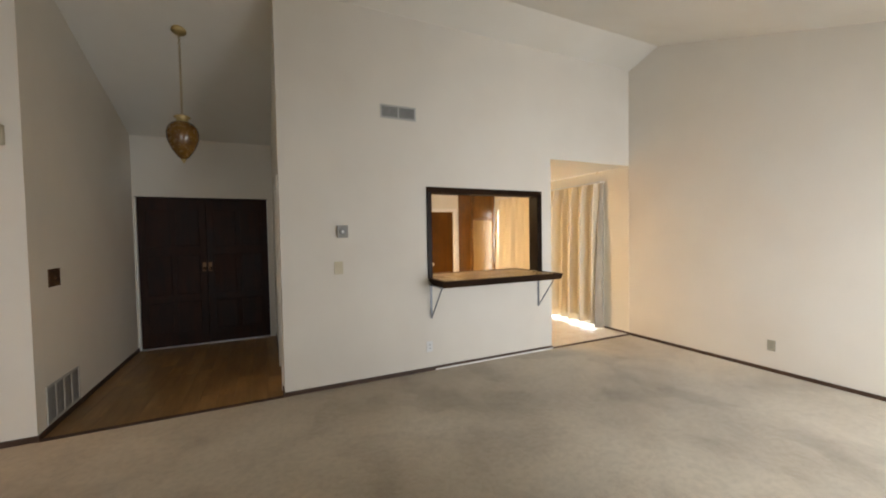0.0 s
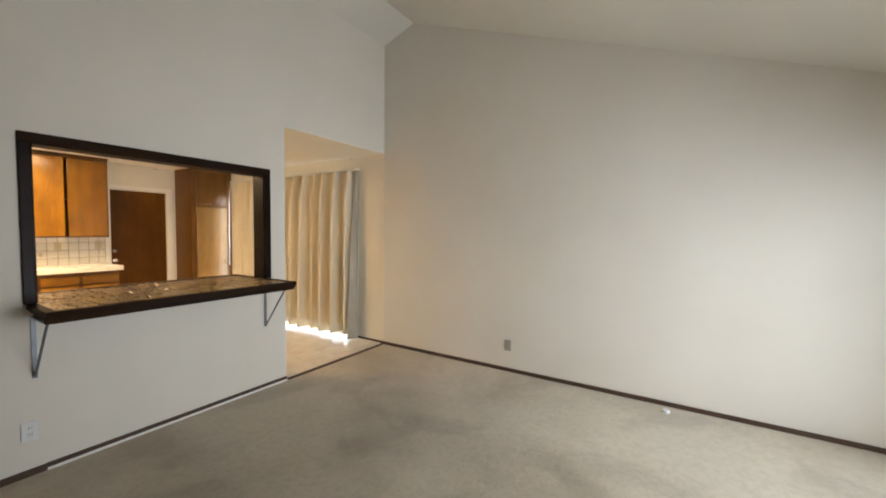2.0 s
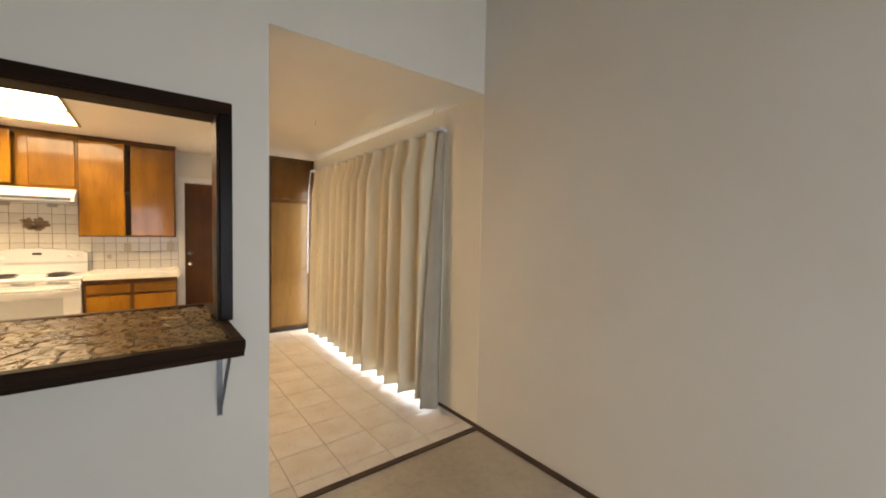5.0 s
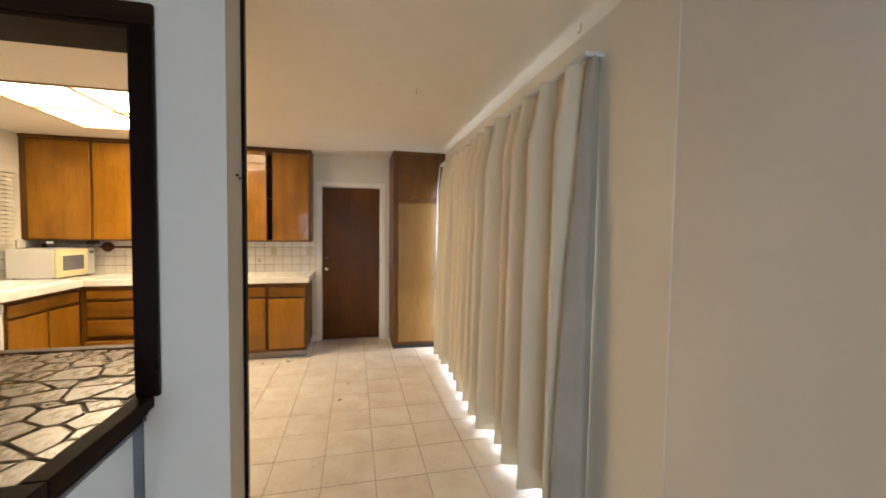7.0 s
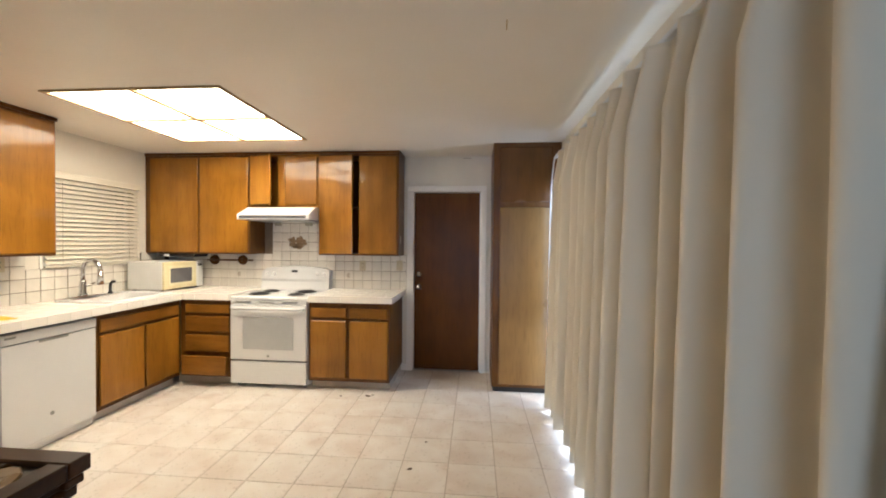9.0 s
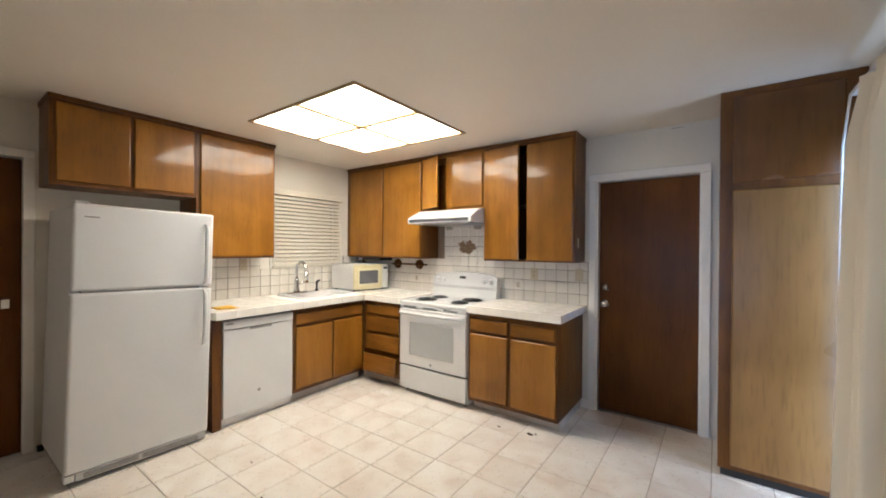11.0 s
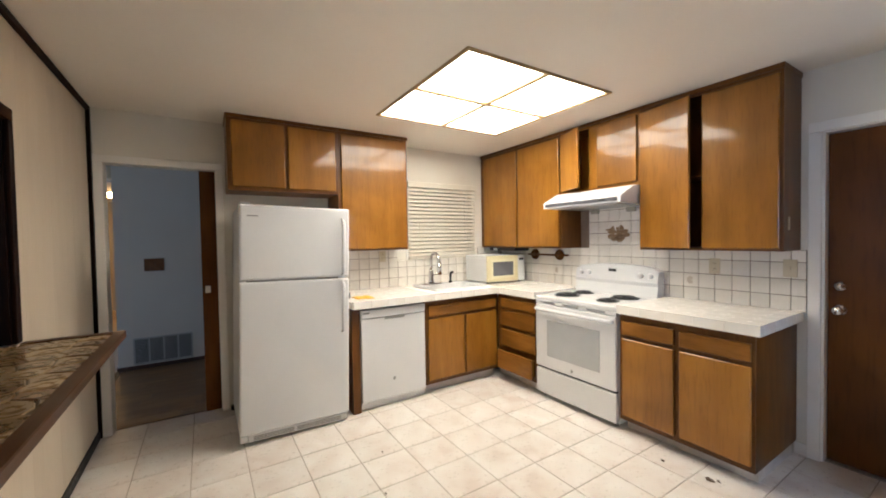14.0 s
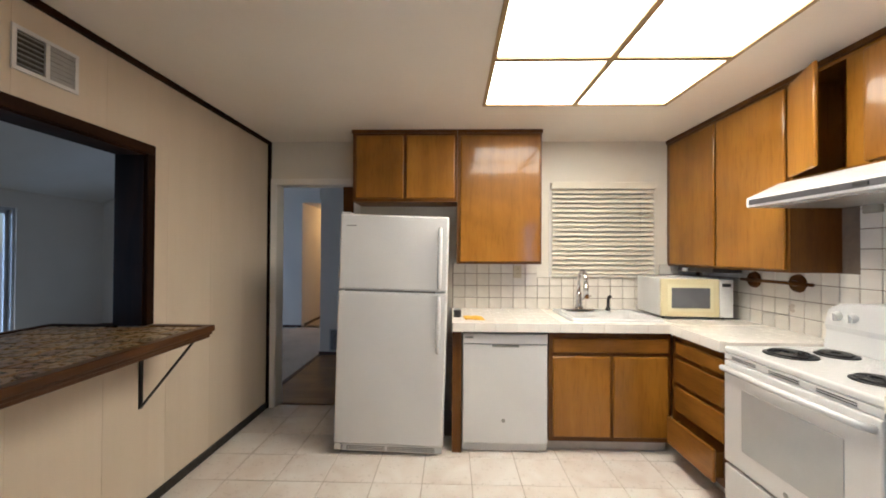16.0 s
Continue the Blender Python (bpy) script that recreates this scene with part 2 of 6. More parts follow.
ALU = plain("anodised_aluminium", (0.42, 0.42, 0.42), (0.52, 0.52, 0.52), 6.0, (0.3, 0.45), 90, 0.1, metal=0.9)
PANE = glassy("window_glass")
PANEL_GLOW = glow("light_diffuser", (1.0, 0.83, 0.60), 24.5)


def carpet_material():
    m, nt, bsdf = nodes_of("worn_carpet")
    big = noise_tex(nt, 0.55, 3, (1, 1, 1), 0.5, 0.5)
    mid = noise_tex(nt, 1.7, 4, (1, 0.85, 1), 0.5, 0.35)
    tuft = noise_tex(nt, 26, 4, (1, 1, 1), 0.6, 0.4)
    fine = noise_tex(nt, 190, 2)
    base = ramp_of(nt, big.outputs[0], [(0.36, (0.47, 0.395, 0.295)), (0.50, (0.62, 0.535, 0.415)), (0.62, (0.70, 0.615, 0.49))]).outputs[0]
    worn = ramp_of(nt, mid.outputs[0], [(0.36, (0.70, 0.68, 0.66)), (0.47, (0.95, 0.945, 0.94)), (0.62, (1, 1, 1))]).outputs[0]
    c = mixed(nt, 0.65, base, worn, "MULTIPLY")
    clump = ramp_of(nt, tuft.outputs[0], [(0.32, (0.80, 0.79, 0.775)), (0.6, (1, 1, 1))]).outputs[0]
    c = mixed(nt, 0.7, c, clump, "MULTIPLY")
    pile = ramp_of(nt, fine.outputs[0], [(0.3, (0.74, 0.72, 0.70)), (0.7, (1, 1, 1))]).outputs[0]
    nt.links.new(mixed(nt, 0.6, c, pile, "MULTIPLY"), bsdf.inputs["Base Color"])
    bsdf.inputs["Roughness"].default_value = 0.95
    bsdf.inputs["Sheen Weight"].default_value = 0.25
    add = nt.nodes.new("ShaderNodeMath")
    add.operation = "ADD"
    nt.links.new(tuft.outputs[0], add.inputs[0])
    nt.links.new(fine.outputs[0], add.inputs[1])
    bumped(nt, bsdf, add.outputs[0], 0.7, 0.008)
    return m


def floor_tile_material():
    m, nt, bsdf = nodes_of("marbled_floor_tile")
    info = nt.nodes.new("ShaderNodeObjectInfo")
    co = nt.nodes.new("ShaderNodeTexCoord")
    sc = nt.nodes.new("ShaderNodeVectorMath")
    sc.operation = "SCALE"
    sc.inputs[0].default_value = (11.0, 17.0, 5.0)
    nt.links.new(info.outputs["Random"], sc.inputs["Scale"])
    add = nt.nodes.new("ShaderNodeVectorMath")
    nt.links.new(co.outputs["Object"], add.inputs[0])
    nt.links.new(sc.outputs[0], add.inputs[1])
    cloud = nt.nodes.new("ShaderNodeTexNoise")
    cloud.inputs["Scale"].default_value, cloud.inputs["Detail"].default_value, cloud.inputs["Distortion"].default_value = 4.2, 2.5, 0.4
    nt.links.new(add.outputs[0], cloud.inputs["Vector"])
    c = ramp_of(nt, cloud.outputs[0], [(0.30, (0.66, 0.575, 0.505)), (0.44, (0.72, 0.655, 0.59)), (0.66, (0.775, 0.735, 0.68))]).outputs[0]
    grime = noise_tex(nt, 30, 3)
    g = ramp_of(nt, grime.outputs[0], [(0.30, (0.90, 0.88, 0.86)), (0.5, (1, 1, 1))]).outputs[0]
    nt.links.new(random_tint(nt, mixed(nt, 0.15, c, g, "MULTIPLY"), 0.03), bsdf.inputs["Base Color"])
    rough_from(nt, bsdf, grime.outputs[0], 0.26, 0.34)
    bumped(nt, bsdf, grime.outputs[0], 0.06, 0.001)
    return m


def stone_material():
    m, nt, bsdf = nodes_of("counter_flagstone")
    n = noise_tex(nt, 14, 5, (1, 1, 1), 0.6, 0.8)
    c = ramp_of(nt, n.outputs[0], [(0.3, (0.145, 0.085, 0.033)), (0.48, (0.25, 0.168, 0.074)), (0.66, (0.36, 0.26, 0.13))]).outputs[0]
    pick = nt.nodes.new("ShaderNodeObjectInfo")
    kind = ramp_of(nt, pick.outputs["Random"], [(0.0, (0.52, 0.40, 0.30)), (0.25, (0.80, 0.72, 0.60)), (0.7, (1, 1, 1)), (1.0, (1.45, 1.42, 1.36))]).outputs[0]
    nt.links.new(mixed(nt, 1.0, c, kind, "MULTIPLY"), bsdf.inputs["Base Color"])
    cleft = noise_tex(nt, 9, 3, (0.5, 1.4, 1), 0.5, 0.4)
    rough_from(nt, bsdf, n.outputs[0], 0.20, 0.38)
    bumped(nt, bsdf, cleft.outputs[0], 0.5, 0.006)
    bsdf.inputs["Coat Weight"].default_value, bsdf.inputs["Coat Roughness"].default_value = 0.10, 0.2
    return m


def fabric_material():
    m, nt, bsdf = nodes_of("cream_drapery")
    n = noise_tex(nt, 1.8, 4, (1, 1, 0.35))
    weave = noise_tex(nt, 320, 2)
    c = ramp_of(nt, n.outputs[0], [(0.3, (0.65, 0.57, 0.43)), (0.7, (0.73, 0.655, 0.51))]).outputs[0]
    nt.links.new(c, bsdf.inputs["Base Color"])
    bsdf.inputs["Roughness"].default_value = 0.9
    bsdf.inputs["Sheen Weight"].default_value = 0.2
    bumped(nt, bsdf, weave.outputs[0], 0.3, 0.001)
    return m


CARPET, FTILE, STONE, FABRIC = carpet_material(), floor_tile_material(), stone_material(), fabric_material()

# ---------------------------------------------------------------- builders
PLACE = {}


def box(bm, x0, x1, y0, y1, z0, z1):
    v = [bm.verts.new((x, y, z)) for z in (z0, z1) for y in (y0, y1) for x in (x0, x1)]
    for f in ((0, 2, 3, 1), (4, 5, 7, 6), (0, 1, 5, 4), (2, 6, 7, 3), (0, 4, 6, 2), (1, 3, 7, 5)):
        bm.faces.new([v[i] for i in f])
    return v


def boxes(*spans):
    bm = bmesh.new()
    for s in spans:
        box(bm, *s)
    return bm


def soft_box(x0, x1, y0, y1, z0, z1, r=0.004, seg=2):
    bm = boxes((x0, x1, y0, y1, z0, z1))
    bmesh.ops.bevel(bm, geom=bm.edges[:], offset=r, segments=seg, affect="EDGES", profile=0.5)
    return bm


def rod(bm, a, b, r, n=12, r2=None):
    a, b = Vector(a), Vector(b)
    m = Matrix.Translation((a + b) / 2) @ (b - a).to_track_quat("Z", "Y").to_matrix().to_4x4()
    bmesh.ops.create_cone(bm, cap_ends=True, segments=n, radius1=r, radius2=r if r2 is None else r2, depth=(b - a).length, matrix=m)
    return bm


def tube(bm, points, r, n=10):
    """A bent round bar through the points."""
    pts = [Vector(p) for p in points]
    rings = []
    side = None
    for i, p in enumerate(pts):
        d = (pts[min(i + 1, len(pts) - 1)] - pts[max(i - 1, 0)]).normalized()
        if side is None:
            side = d.orthogonal().normalized()
        side = (side - d * side.dot(d)).normalized()
        up = d.cross(side)
        rings.append([bm.verts.new(p + r * (math.cos(a) * side + math.sin(a) * up)) for a in (2 * math.pi * k / n for k in range(n))])
    for r0, r1 in zip(rings, rings[1:]):
        for k in range(n):
            bm.faces.new((r0[k], r0[(k + 1) % n], r1[(k + 1) % n], r1[k]))
    bm.faces.new(rings[0][::-1])
    bm.faces.new(rings[-1])
    return bm


def lathe(bm, profile, centre, n=24):
    cx, cy = centre
    rings = [[bm.verts.new((cx + r * math.cos(2 * math.pi * k / n), cy + r * math.sin(2 * math.pi * k / n), z)) for k in range(n)] for r, z in profile]
    for r0, r1 in zip(rings, rings[1:]):
        for k in range(n):
            bm.faces.new((r0[k], r0[(k + 1) % n], r1[(k + 1) % n], r1[k]))
    bm.faces.new(rings[0][::-1])
    bm.faces.new(rings[-1])
    return bm


def prism(bm, outline, z0, z1):
    """An upright prism over an outline in x and y."""
    low = [bm.verts.new((x, y, z0)) for x, y in outline]
    top = [bm.verts.new((x, y, z1)) for x, y in outline]
    n = len(outline)
    bm.faces.new(low[::-1])
    bm.faces.new(top)
    for i in range(n):
        bm.faces.new((low[i], low[(i + 1) % n], top[(i + 1) % n], top[i]))
    return bm


def along_x(bm, profile, x0, x1):
    """A prism along x over a profile in y and z."""
    a = [bm.verts.new((x0, y, z)) for y, z in profile]
    b = [bm.verts.new((x1, y, z)) for y, z in profile]
    n = len(profile)
    bm.faces.new(a[::-1])
    bm.faces.new(b)
    for i in range(n):
        bm.faces.new((a[i], a[(i + 1) % n], b[(i + 1) % n], b[i]))
    return bm


def place_mesh(name, bm, material, smooth=False):
    bmesh.ops.recalc_face_normals(bm, faces=bm.faces[:])
    lo = [min(v.co[k] for v in bm.verts) for k in range(3)]
    hi = [max(v.co[k] for v in bm.verts) for k in range(3)]
    c = Vector(((lo[0] + hi[0]) / 2, (lo[1] + hi[1]) / 2, (lo[2] + hi[2]) / 2))
    bmesh.ops.translate(bm, verts=bm.verts[:], vec=-c)
    me = bpy.data.meshes.new(name)
    bm.to_mesh(me)
    bm.free()
    for p in me.polygons:
        p.use_smooth = smooth
    me.materials.append(material)
    ob = new(name, me)
    ob.location = c
    PLACE[ob] = c.copy()
    return ob


def part(name, bm, material, parent, label="", smooth=False):
    """ONE mesh under a thing or under a part; the bmesh is in world metres."""
    ob = place_mesh(name, bm, material, smooth)
    ob.parent = parent
    ob.matrix_parent_inverse = Matrix.Translation(-PLACE[parent])
    return tagged(ob, label)


def lone(name, bm, material, label="", category="", group="", kind="", smooth=False):
    return tagged(place_mesh(name, bm, material, smooth), label, category, group, kind)


def thing(name, at, label, category, group="", kind=""):
    ob = new(name)
    ob.empty_display_size = 0.1
    ob.location = at
    PLACE[ob] = Vector(at)
    return tagged(ob, label, category, group, kind)


def piece(name, mesh, at, parent):
    ob = new(name, mesh)
    ob.location = at
    ob.parent = parent
    ob.matrix_parent_inverse = Matrix.Translation(-PLACE[parent])
    return ob


def column_wall(across, t0, t1, a0, a1, top, openings, base=-0.1):
    """A wall of thickness t0..t1 along the other axis from a0 to a1, up to top (a number or a function), with openings (a, b, low, high)."""
    bm = bmesh.new()
    high = top if callable(top) else (lambda a: top)
    cuts = sorted({a0, a1, *(c for o in openings for c in o[:2] if a0 < c < a1), *((RIDGE_Y,) if callable(top) and a0 < RIDGE_Y < a1 else ())})

    def prism_between(a, b, lows, highs):
        def put(t, s, z):
            return bm.verts.new((t, s, z) if across == "x" else (s, t, z))
        v = [put(t, s, z) for s, zz in ((a, (lows[0], highs[0])), (b, (lows[1], highs[1]))) for t in (t0, t1) for z in zz]
        for f in ((0, 1, 3, 2), (4, 6, 7, 5), (0, 4, 5, 1), (2, 3, 7, 6), (0, 2, 6, 4), (1, 5, 7, 3)):
            bm.faces.new([v[i] for i in f])

    for a, b in zip(cuts, cuts[1:]):
        inside = sorted((o for o in openings if o[0] <= a and b <= o[1]), key=lambda o: o[2])
        z = base
        for o in inside:
            if o[2] > z + 0.001:
                prism_between(a, b, (z, z), (o[2], o[2]))
            z = o[3]
        prism_between(a, b, (z, z), (high(a), high(b)))
    return bm


RIDGE_Y, RIDGE_Z, PITCH = 3.775, 3.95, 0.352


def roof(y):
    return RIDGE_Z - PITCH * abs(y - RIDGE_Y)


# ---------------------------------------------------------------- setting
EAST, SOUTH, WEST = 5.065, -0.70, -3.20
PASS0, PASS1 = 4.223, 4.365
KW, KN, KC = 0.53, 8.30, 2.45
HALL_W, HALL_E, HALL_N = -1.30, 0.41, 6.75


def build_setting():
    S = dict(kind="structure")
    lone("ground", boxes((-400, 400, -400, 400, -0.5, -0.22)), CONC, "pale grey concrete patio and yard ground", "ground", **S)
    lone("floor", boxes((WEST - 0.15, EAST, SOUTH - 0.15, PASS0, -0.2, 0.0), (-6.6, WEST - 0.15, 3.05, PASS0 + 0.14, -0.2, 0.0)), CARPET,
         "worn beige wall-to-wall carpet with grey stains", "carpet", **S)
    lone("wall_east", column_wall("x", EAST, EAST + 0.16, SOUTH - 0.15, KN + 0.14, lambda a: roof(a) + 0.02 if a < 5.5 else roof(5.5) - 0.35 * (a - 5.5), [(4.80, 7.62, 0.0, 2.06)]), WALL,
         "off-white painted wall that rises to the gable", "wall", **S)
    lone("wall_pass", column_wall("y", PASS0, PASS1, HALL_E, EAST, roof(PASS0) + 0.02, [(1.925, 3.425, 0.955, 1.99), (3.624, EAST, 0.0, KC + 0.002)]), WALL,
         "off-white painted wall with a serving opening", "wall", **S)
    lone("wall_stub", column_wall("y", PASS0, PASS0 + 0.14, -6.6, HALL_W, roof(PASS0) + 0.02, []), WALL, "off-white painted wall beside the entry", "wall", **S)
    lone("wall_hall_west", column_wall("x", HALL_W - 0.14, HALL_W, PASS0 + 0.14, HALL_N, lambda a: roof(a) + 0.02, []), WALL, "off-white painted entry wall", "wall", **S)
    lone("wall_hall_north", column_wall("y", HALL_N, HALL_N + 0.15, HALL_W - 0.14, HALL_E, roof(HALL_N) + 0.02, [(-1.278, 0.338, 0.0, 2.09)]), WALL,
         "off-white wall round the entry doors", "wall", **S)
    lone("wall_kitchen_west", column_wall("x", HALL_E, KW, PASS1, KN + 0.14, lambda a: roof(a) + 0.02 if a < 6.75 else 2.85, [(4.457, 5.17, 0.0, 2.052), (7.0, 7.84, 1.26, 2.02)]), KWALL,
         "cream painted kitchen wall with window and doorway", "wall", **S)
    lone("wall_kitchen_north", column_wall("y", KN, KN + 0.14, KW, EAST, 2.75, [(3.52, 4.315, 0.0, 2.065)]), KWALL, "cream painted kitchen wall with a door", "wall", **S)
    lone("wall_south", column_wall("y", SOUTH - 0.15, SOUTH, WEST - 0.15, EAST, roof(SOUTH) + 0.02, [(2.20, 4.70, 0.0, 2.06), (-1.74, 0.14, 0.0, 2.1)]), WALL,
         "off-white wall with glazed patio doors", "wall", **S)
    lone("wall_west", column_wall("x", WEST - 0.15, WEST, SOUTH, PASS0, lambda a: roof(a) + 0.02, [(3.2, PASS0, 0.0, 2.38)]), WALL, "off-white wall with the corridor opening", "wall", **S)
    lone("wall_corridor_south", column_wall("y", 3.05, 3.2, -6.6, WEST - 0.15, 2.5, []), WALL, "warm-lit corridor wall", "wall", **S)
    lone("wall_corridor_end", column_wall("x", -6.75, -6.6, 3.05, PASS0 + 0.14, 2.5, []), WALL, "plain end wall of the corridor", "wall", **S)
    lone("ceiling_corridor", boxes((-6.6, WEST - 0.15, 3.2, PASS0, 2.38, 2.5)), CEIL, "low painted corridor ceiling", "ceiling", **S)
    # added out of view: keeps daylight from showing between the blind's slats
    lone("wall_light_block", boxes((-0.42, -0.30, 6.92, 8.6, -0.22, 2.75), (-0.30, HALL_E, 8.45, 8.6, -0.22, 2.75)), STUCCO, "unseen stucco wall added to block daylight from the window", "wall", **S)
    # vaulted ceiling, two slopes
    bm = bmesh.new()
    along_x(bm, [(SOUTH - 0.15, roof(SOUTH - 0.15)), (RIDGE_Y, RIDGE_Z), (RIDGE_Y, RIDGE_Z + 0.2), (SOUTH - 0.15, roof(SOUTH - 0.15) + 0.2)], WEST - 0.15, EAST + 0.16)
    along_x(bm, [(RIDGE_Y, RIDGE_Z), (PASS0, roof(PASS0)), (PASS0, roof(PASS0) + 0.2), (RIDGE_Y, RIDGE_Z + 0.2)], WEST - 0.15, EAST + 0.16)
    along_x(bm, [(PASS0, roof(PASS0)), (HALL_N + 0.15, roof(HALL_N + 0.15)), (HALL_N + 0.15, roof(HALL_N + 0.15) + 0.2), (PASS0, roof(PASS0) + 0.2)], HALL_W - 0.14, HALL_E + 0.1)
    lone("ceiling_vault", bm, CEIL, "off-white vaulted ceiling with a sharp ridge", "ceiling", **S)
    lone("ceiling_kitchen", boxes((KW, 1.40, PASS1, KN, KC, KC + 0.12), (2.625, EAST, PASS1, KN, KC, KC + 0.12), (1.40, 2.625, PASS1, 6.285, KC, KC + 0.12),
                                  (1.40, 2.625, 7.503, KN, KC, KC + 0.12), (1.40, 2.625, 6.285, 7.503, KC + 0.1, KC + 0.12), (3.626, EAST - 0.006, PASS0 + 0.003, PASS1, KC, KC + 0.0015)), KCEIL, "smooth cream painted kitchen ceiling", "ceiling", **S)
    bm = bmesh.new()
    for s, e in ((-1.6, RIDGE_Y), (RIDGE_Y, 8.9)):
        along_x(bm, [(s, roof(s) + 0.24), (e, roof(e) + 0.24), (e, roof(e) + 0.34), (s, roof(s) + 0.34)], -6.9, EAST + 0.6)
    lone("roof_covering", bm, SHING, "dark low-pitched gable roof", "roof", **S)
    lone("wall_kitchen_east", boxes((EAST - 0.005, EAST - 0.0005, PASS0, 4.80, 0, KC), (EAST - 0.005, EAST - 0.0005, 4.80, 7.62, 2.06, KC), (EAST - 0.005, EAST - 0.0005, 7.62, 7.73, 0, KC)), KPAINT,
         "cream painted plaster of the kitchen's outer wall", "wall", **S)
    # baseboards
    lone("baseboard", boxes((HALL_E - 0.012, 1.96, PASS0 - 0.012, PASS0, 0, 0.04), (1.96, 3.624, PASS0 - 0.010, PASS0, 0.012, 0.042)), BASEW, "thin brown baseboard", "baseboard", **S)
    lone("baseboard", boxes((1.96, 3.624, PASS0 - 0.016, PASS0 - 0.0105, 0, 0.016)), TRIMW, "white strip along the carpet's edge", "trim", **S)
    lone("baseboard", boxes((EAST - 0.014, EAST - 0.0051, SOUTH, 4.76, 0, 0.038)), BASEW, "dark brown baseboard", "baseboard", **S)
    lone("baseboard", boxes((HALL_W, HALL_W + 0.012, PASS0, HALL_N, 0, 0.045), (-3.2, HALL_W + 0.012, PASS0 - 0.012, PASS0, 0, 0.045)), BASEW, "brown baseboard", "baseboard", **S)
    lone("baseboard", boxes((HALL_E - 0.012, HALL_E, PASS0, 4.39, 0, 0.045), (HALL_E - 0.012, HALL_E, 5.24, HALL_N, 0, 0.045)), BASEW, "brown baseboard", "baseboard", **S)
    lone("baseboard", boxes((WEST, WEST + 0.012, SOUTH, 3.2, 0, 0.045), (WEST + 0.0125, -1.75, SOUTH, SOUTH + 0.012, 0, 0.045), (0.15, 2.19, SOUTH, SOUTH + 0.012, 0, 0.045)), BASEW, "brown baseboard", "baseboard", **S)
    lone("baseboard", boxes((-6.6, WEST - 0.15, 3.2, 3.212, 0, 0.05)), BASEW, "brown corridor baseboard", "baseboard", **S)
    lone("baseboard", boxes((3.41, 3.4665, KN - 0.012, KN - 0.0005, 0.011, 0.085)), TRIMW, "short white baseboard between cabinet and door", "baseboard", **S)
    lone("trim", boxes((HALL_W, HALL_E, PASS0 - 0.02, PASS0 + 0.025, 0, 0.008), (3.63, EAST - 0.012, PASS0 - 0.02, PASS0 + 0.02, 0, 0.010)), BASEW, "brown threshold strip", "threshold", **S)


build_setting()


# ---------------------------------------------------------------- serving opening and shelf
def half_plane(poly, nx, ny, d):
    """The part of a convex outline where nx*x + ny*y <= d."""
    out = []
    for i, (x0, y0) in enumerate(poly):
        x1, y1 = poly[(i + 1) % len(poly)]
        a, b = nx * x0 + ny * y0 - d, nx * x1 + ny * y1 - d
        if a <= 0:
            out.append((x0, y0))
        if a * b < 0:
            s = a / (a - b)
            out.append((x0 + s * (x1 - x0), y0 + s * (y1 - y0)))
    return out


def flagstones(x0, x1, y0, y1, step, gap, seed):
    """Irregular flag outlines that fill a rectangle, with open joints."""
    rnd = random.Random(seed)
    pts = []
    nx, ny = max(1, round((x1 - x0) / step)), max(1, round((y1 - y0) / step))
    for i in range(-1, nx + 1):
        for j in range(-1, ny + 1):
            pts.append((x0 + (i + 0.5 + rnd.uniform(-0.42, 0.42)) * (x1 - x0) / nx, y0 + (j + 0.5 + rnd.uniform(-0.42, 0.42)) * (y1 - y0) / ny))
    cells = []
    for k, (px, py) in enumerate(pts):
        poly = [(x0, y0), (x1, y0), (x1, y1), (x0, y1)]
        for q, (qx, qy) in enumerate(pts):
            if q == k or abs(qx - px) + abs(qy - py) > step * 6:
                continue
            dx, dy = qx - px, qy - py
            n = math.hypot(dx, dy)
            dx, dy = dx / n, dy / n
            poly = half_plane(poly, dx, dy, dx * (px + qx) / 2 + dy * (py + qy) / 2 - gap / 2)
            if len(poly) < 3:
                break
        if len(poly) >= 3:
            area = abs(sum(a[0] * b[1] - b[0] * a[1] for a, b in zip(poly, poly[1:] + poly[:1]))) / 2
            if area > 0.0006:
                cells.append(poly)
    return cells


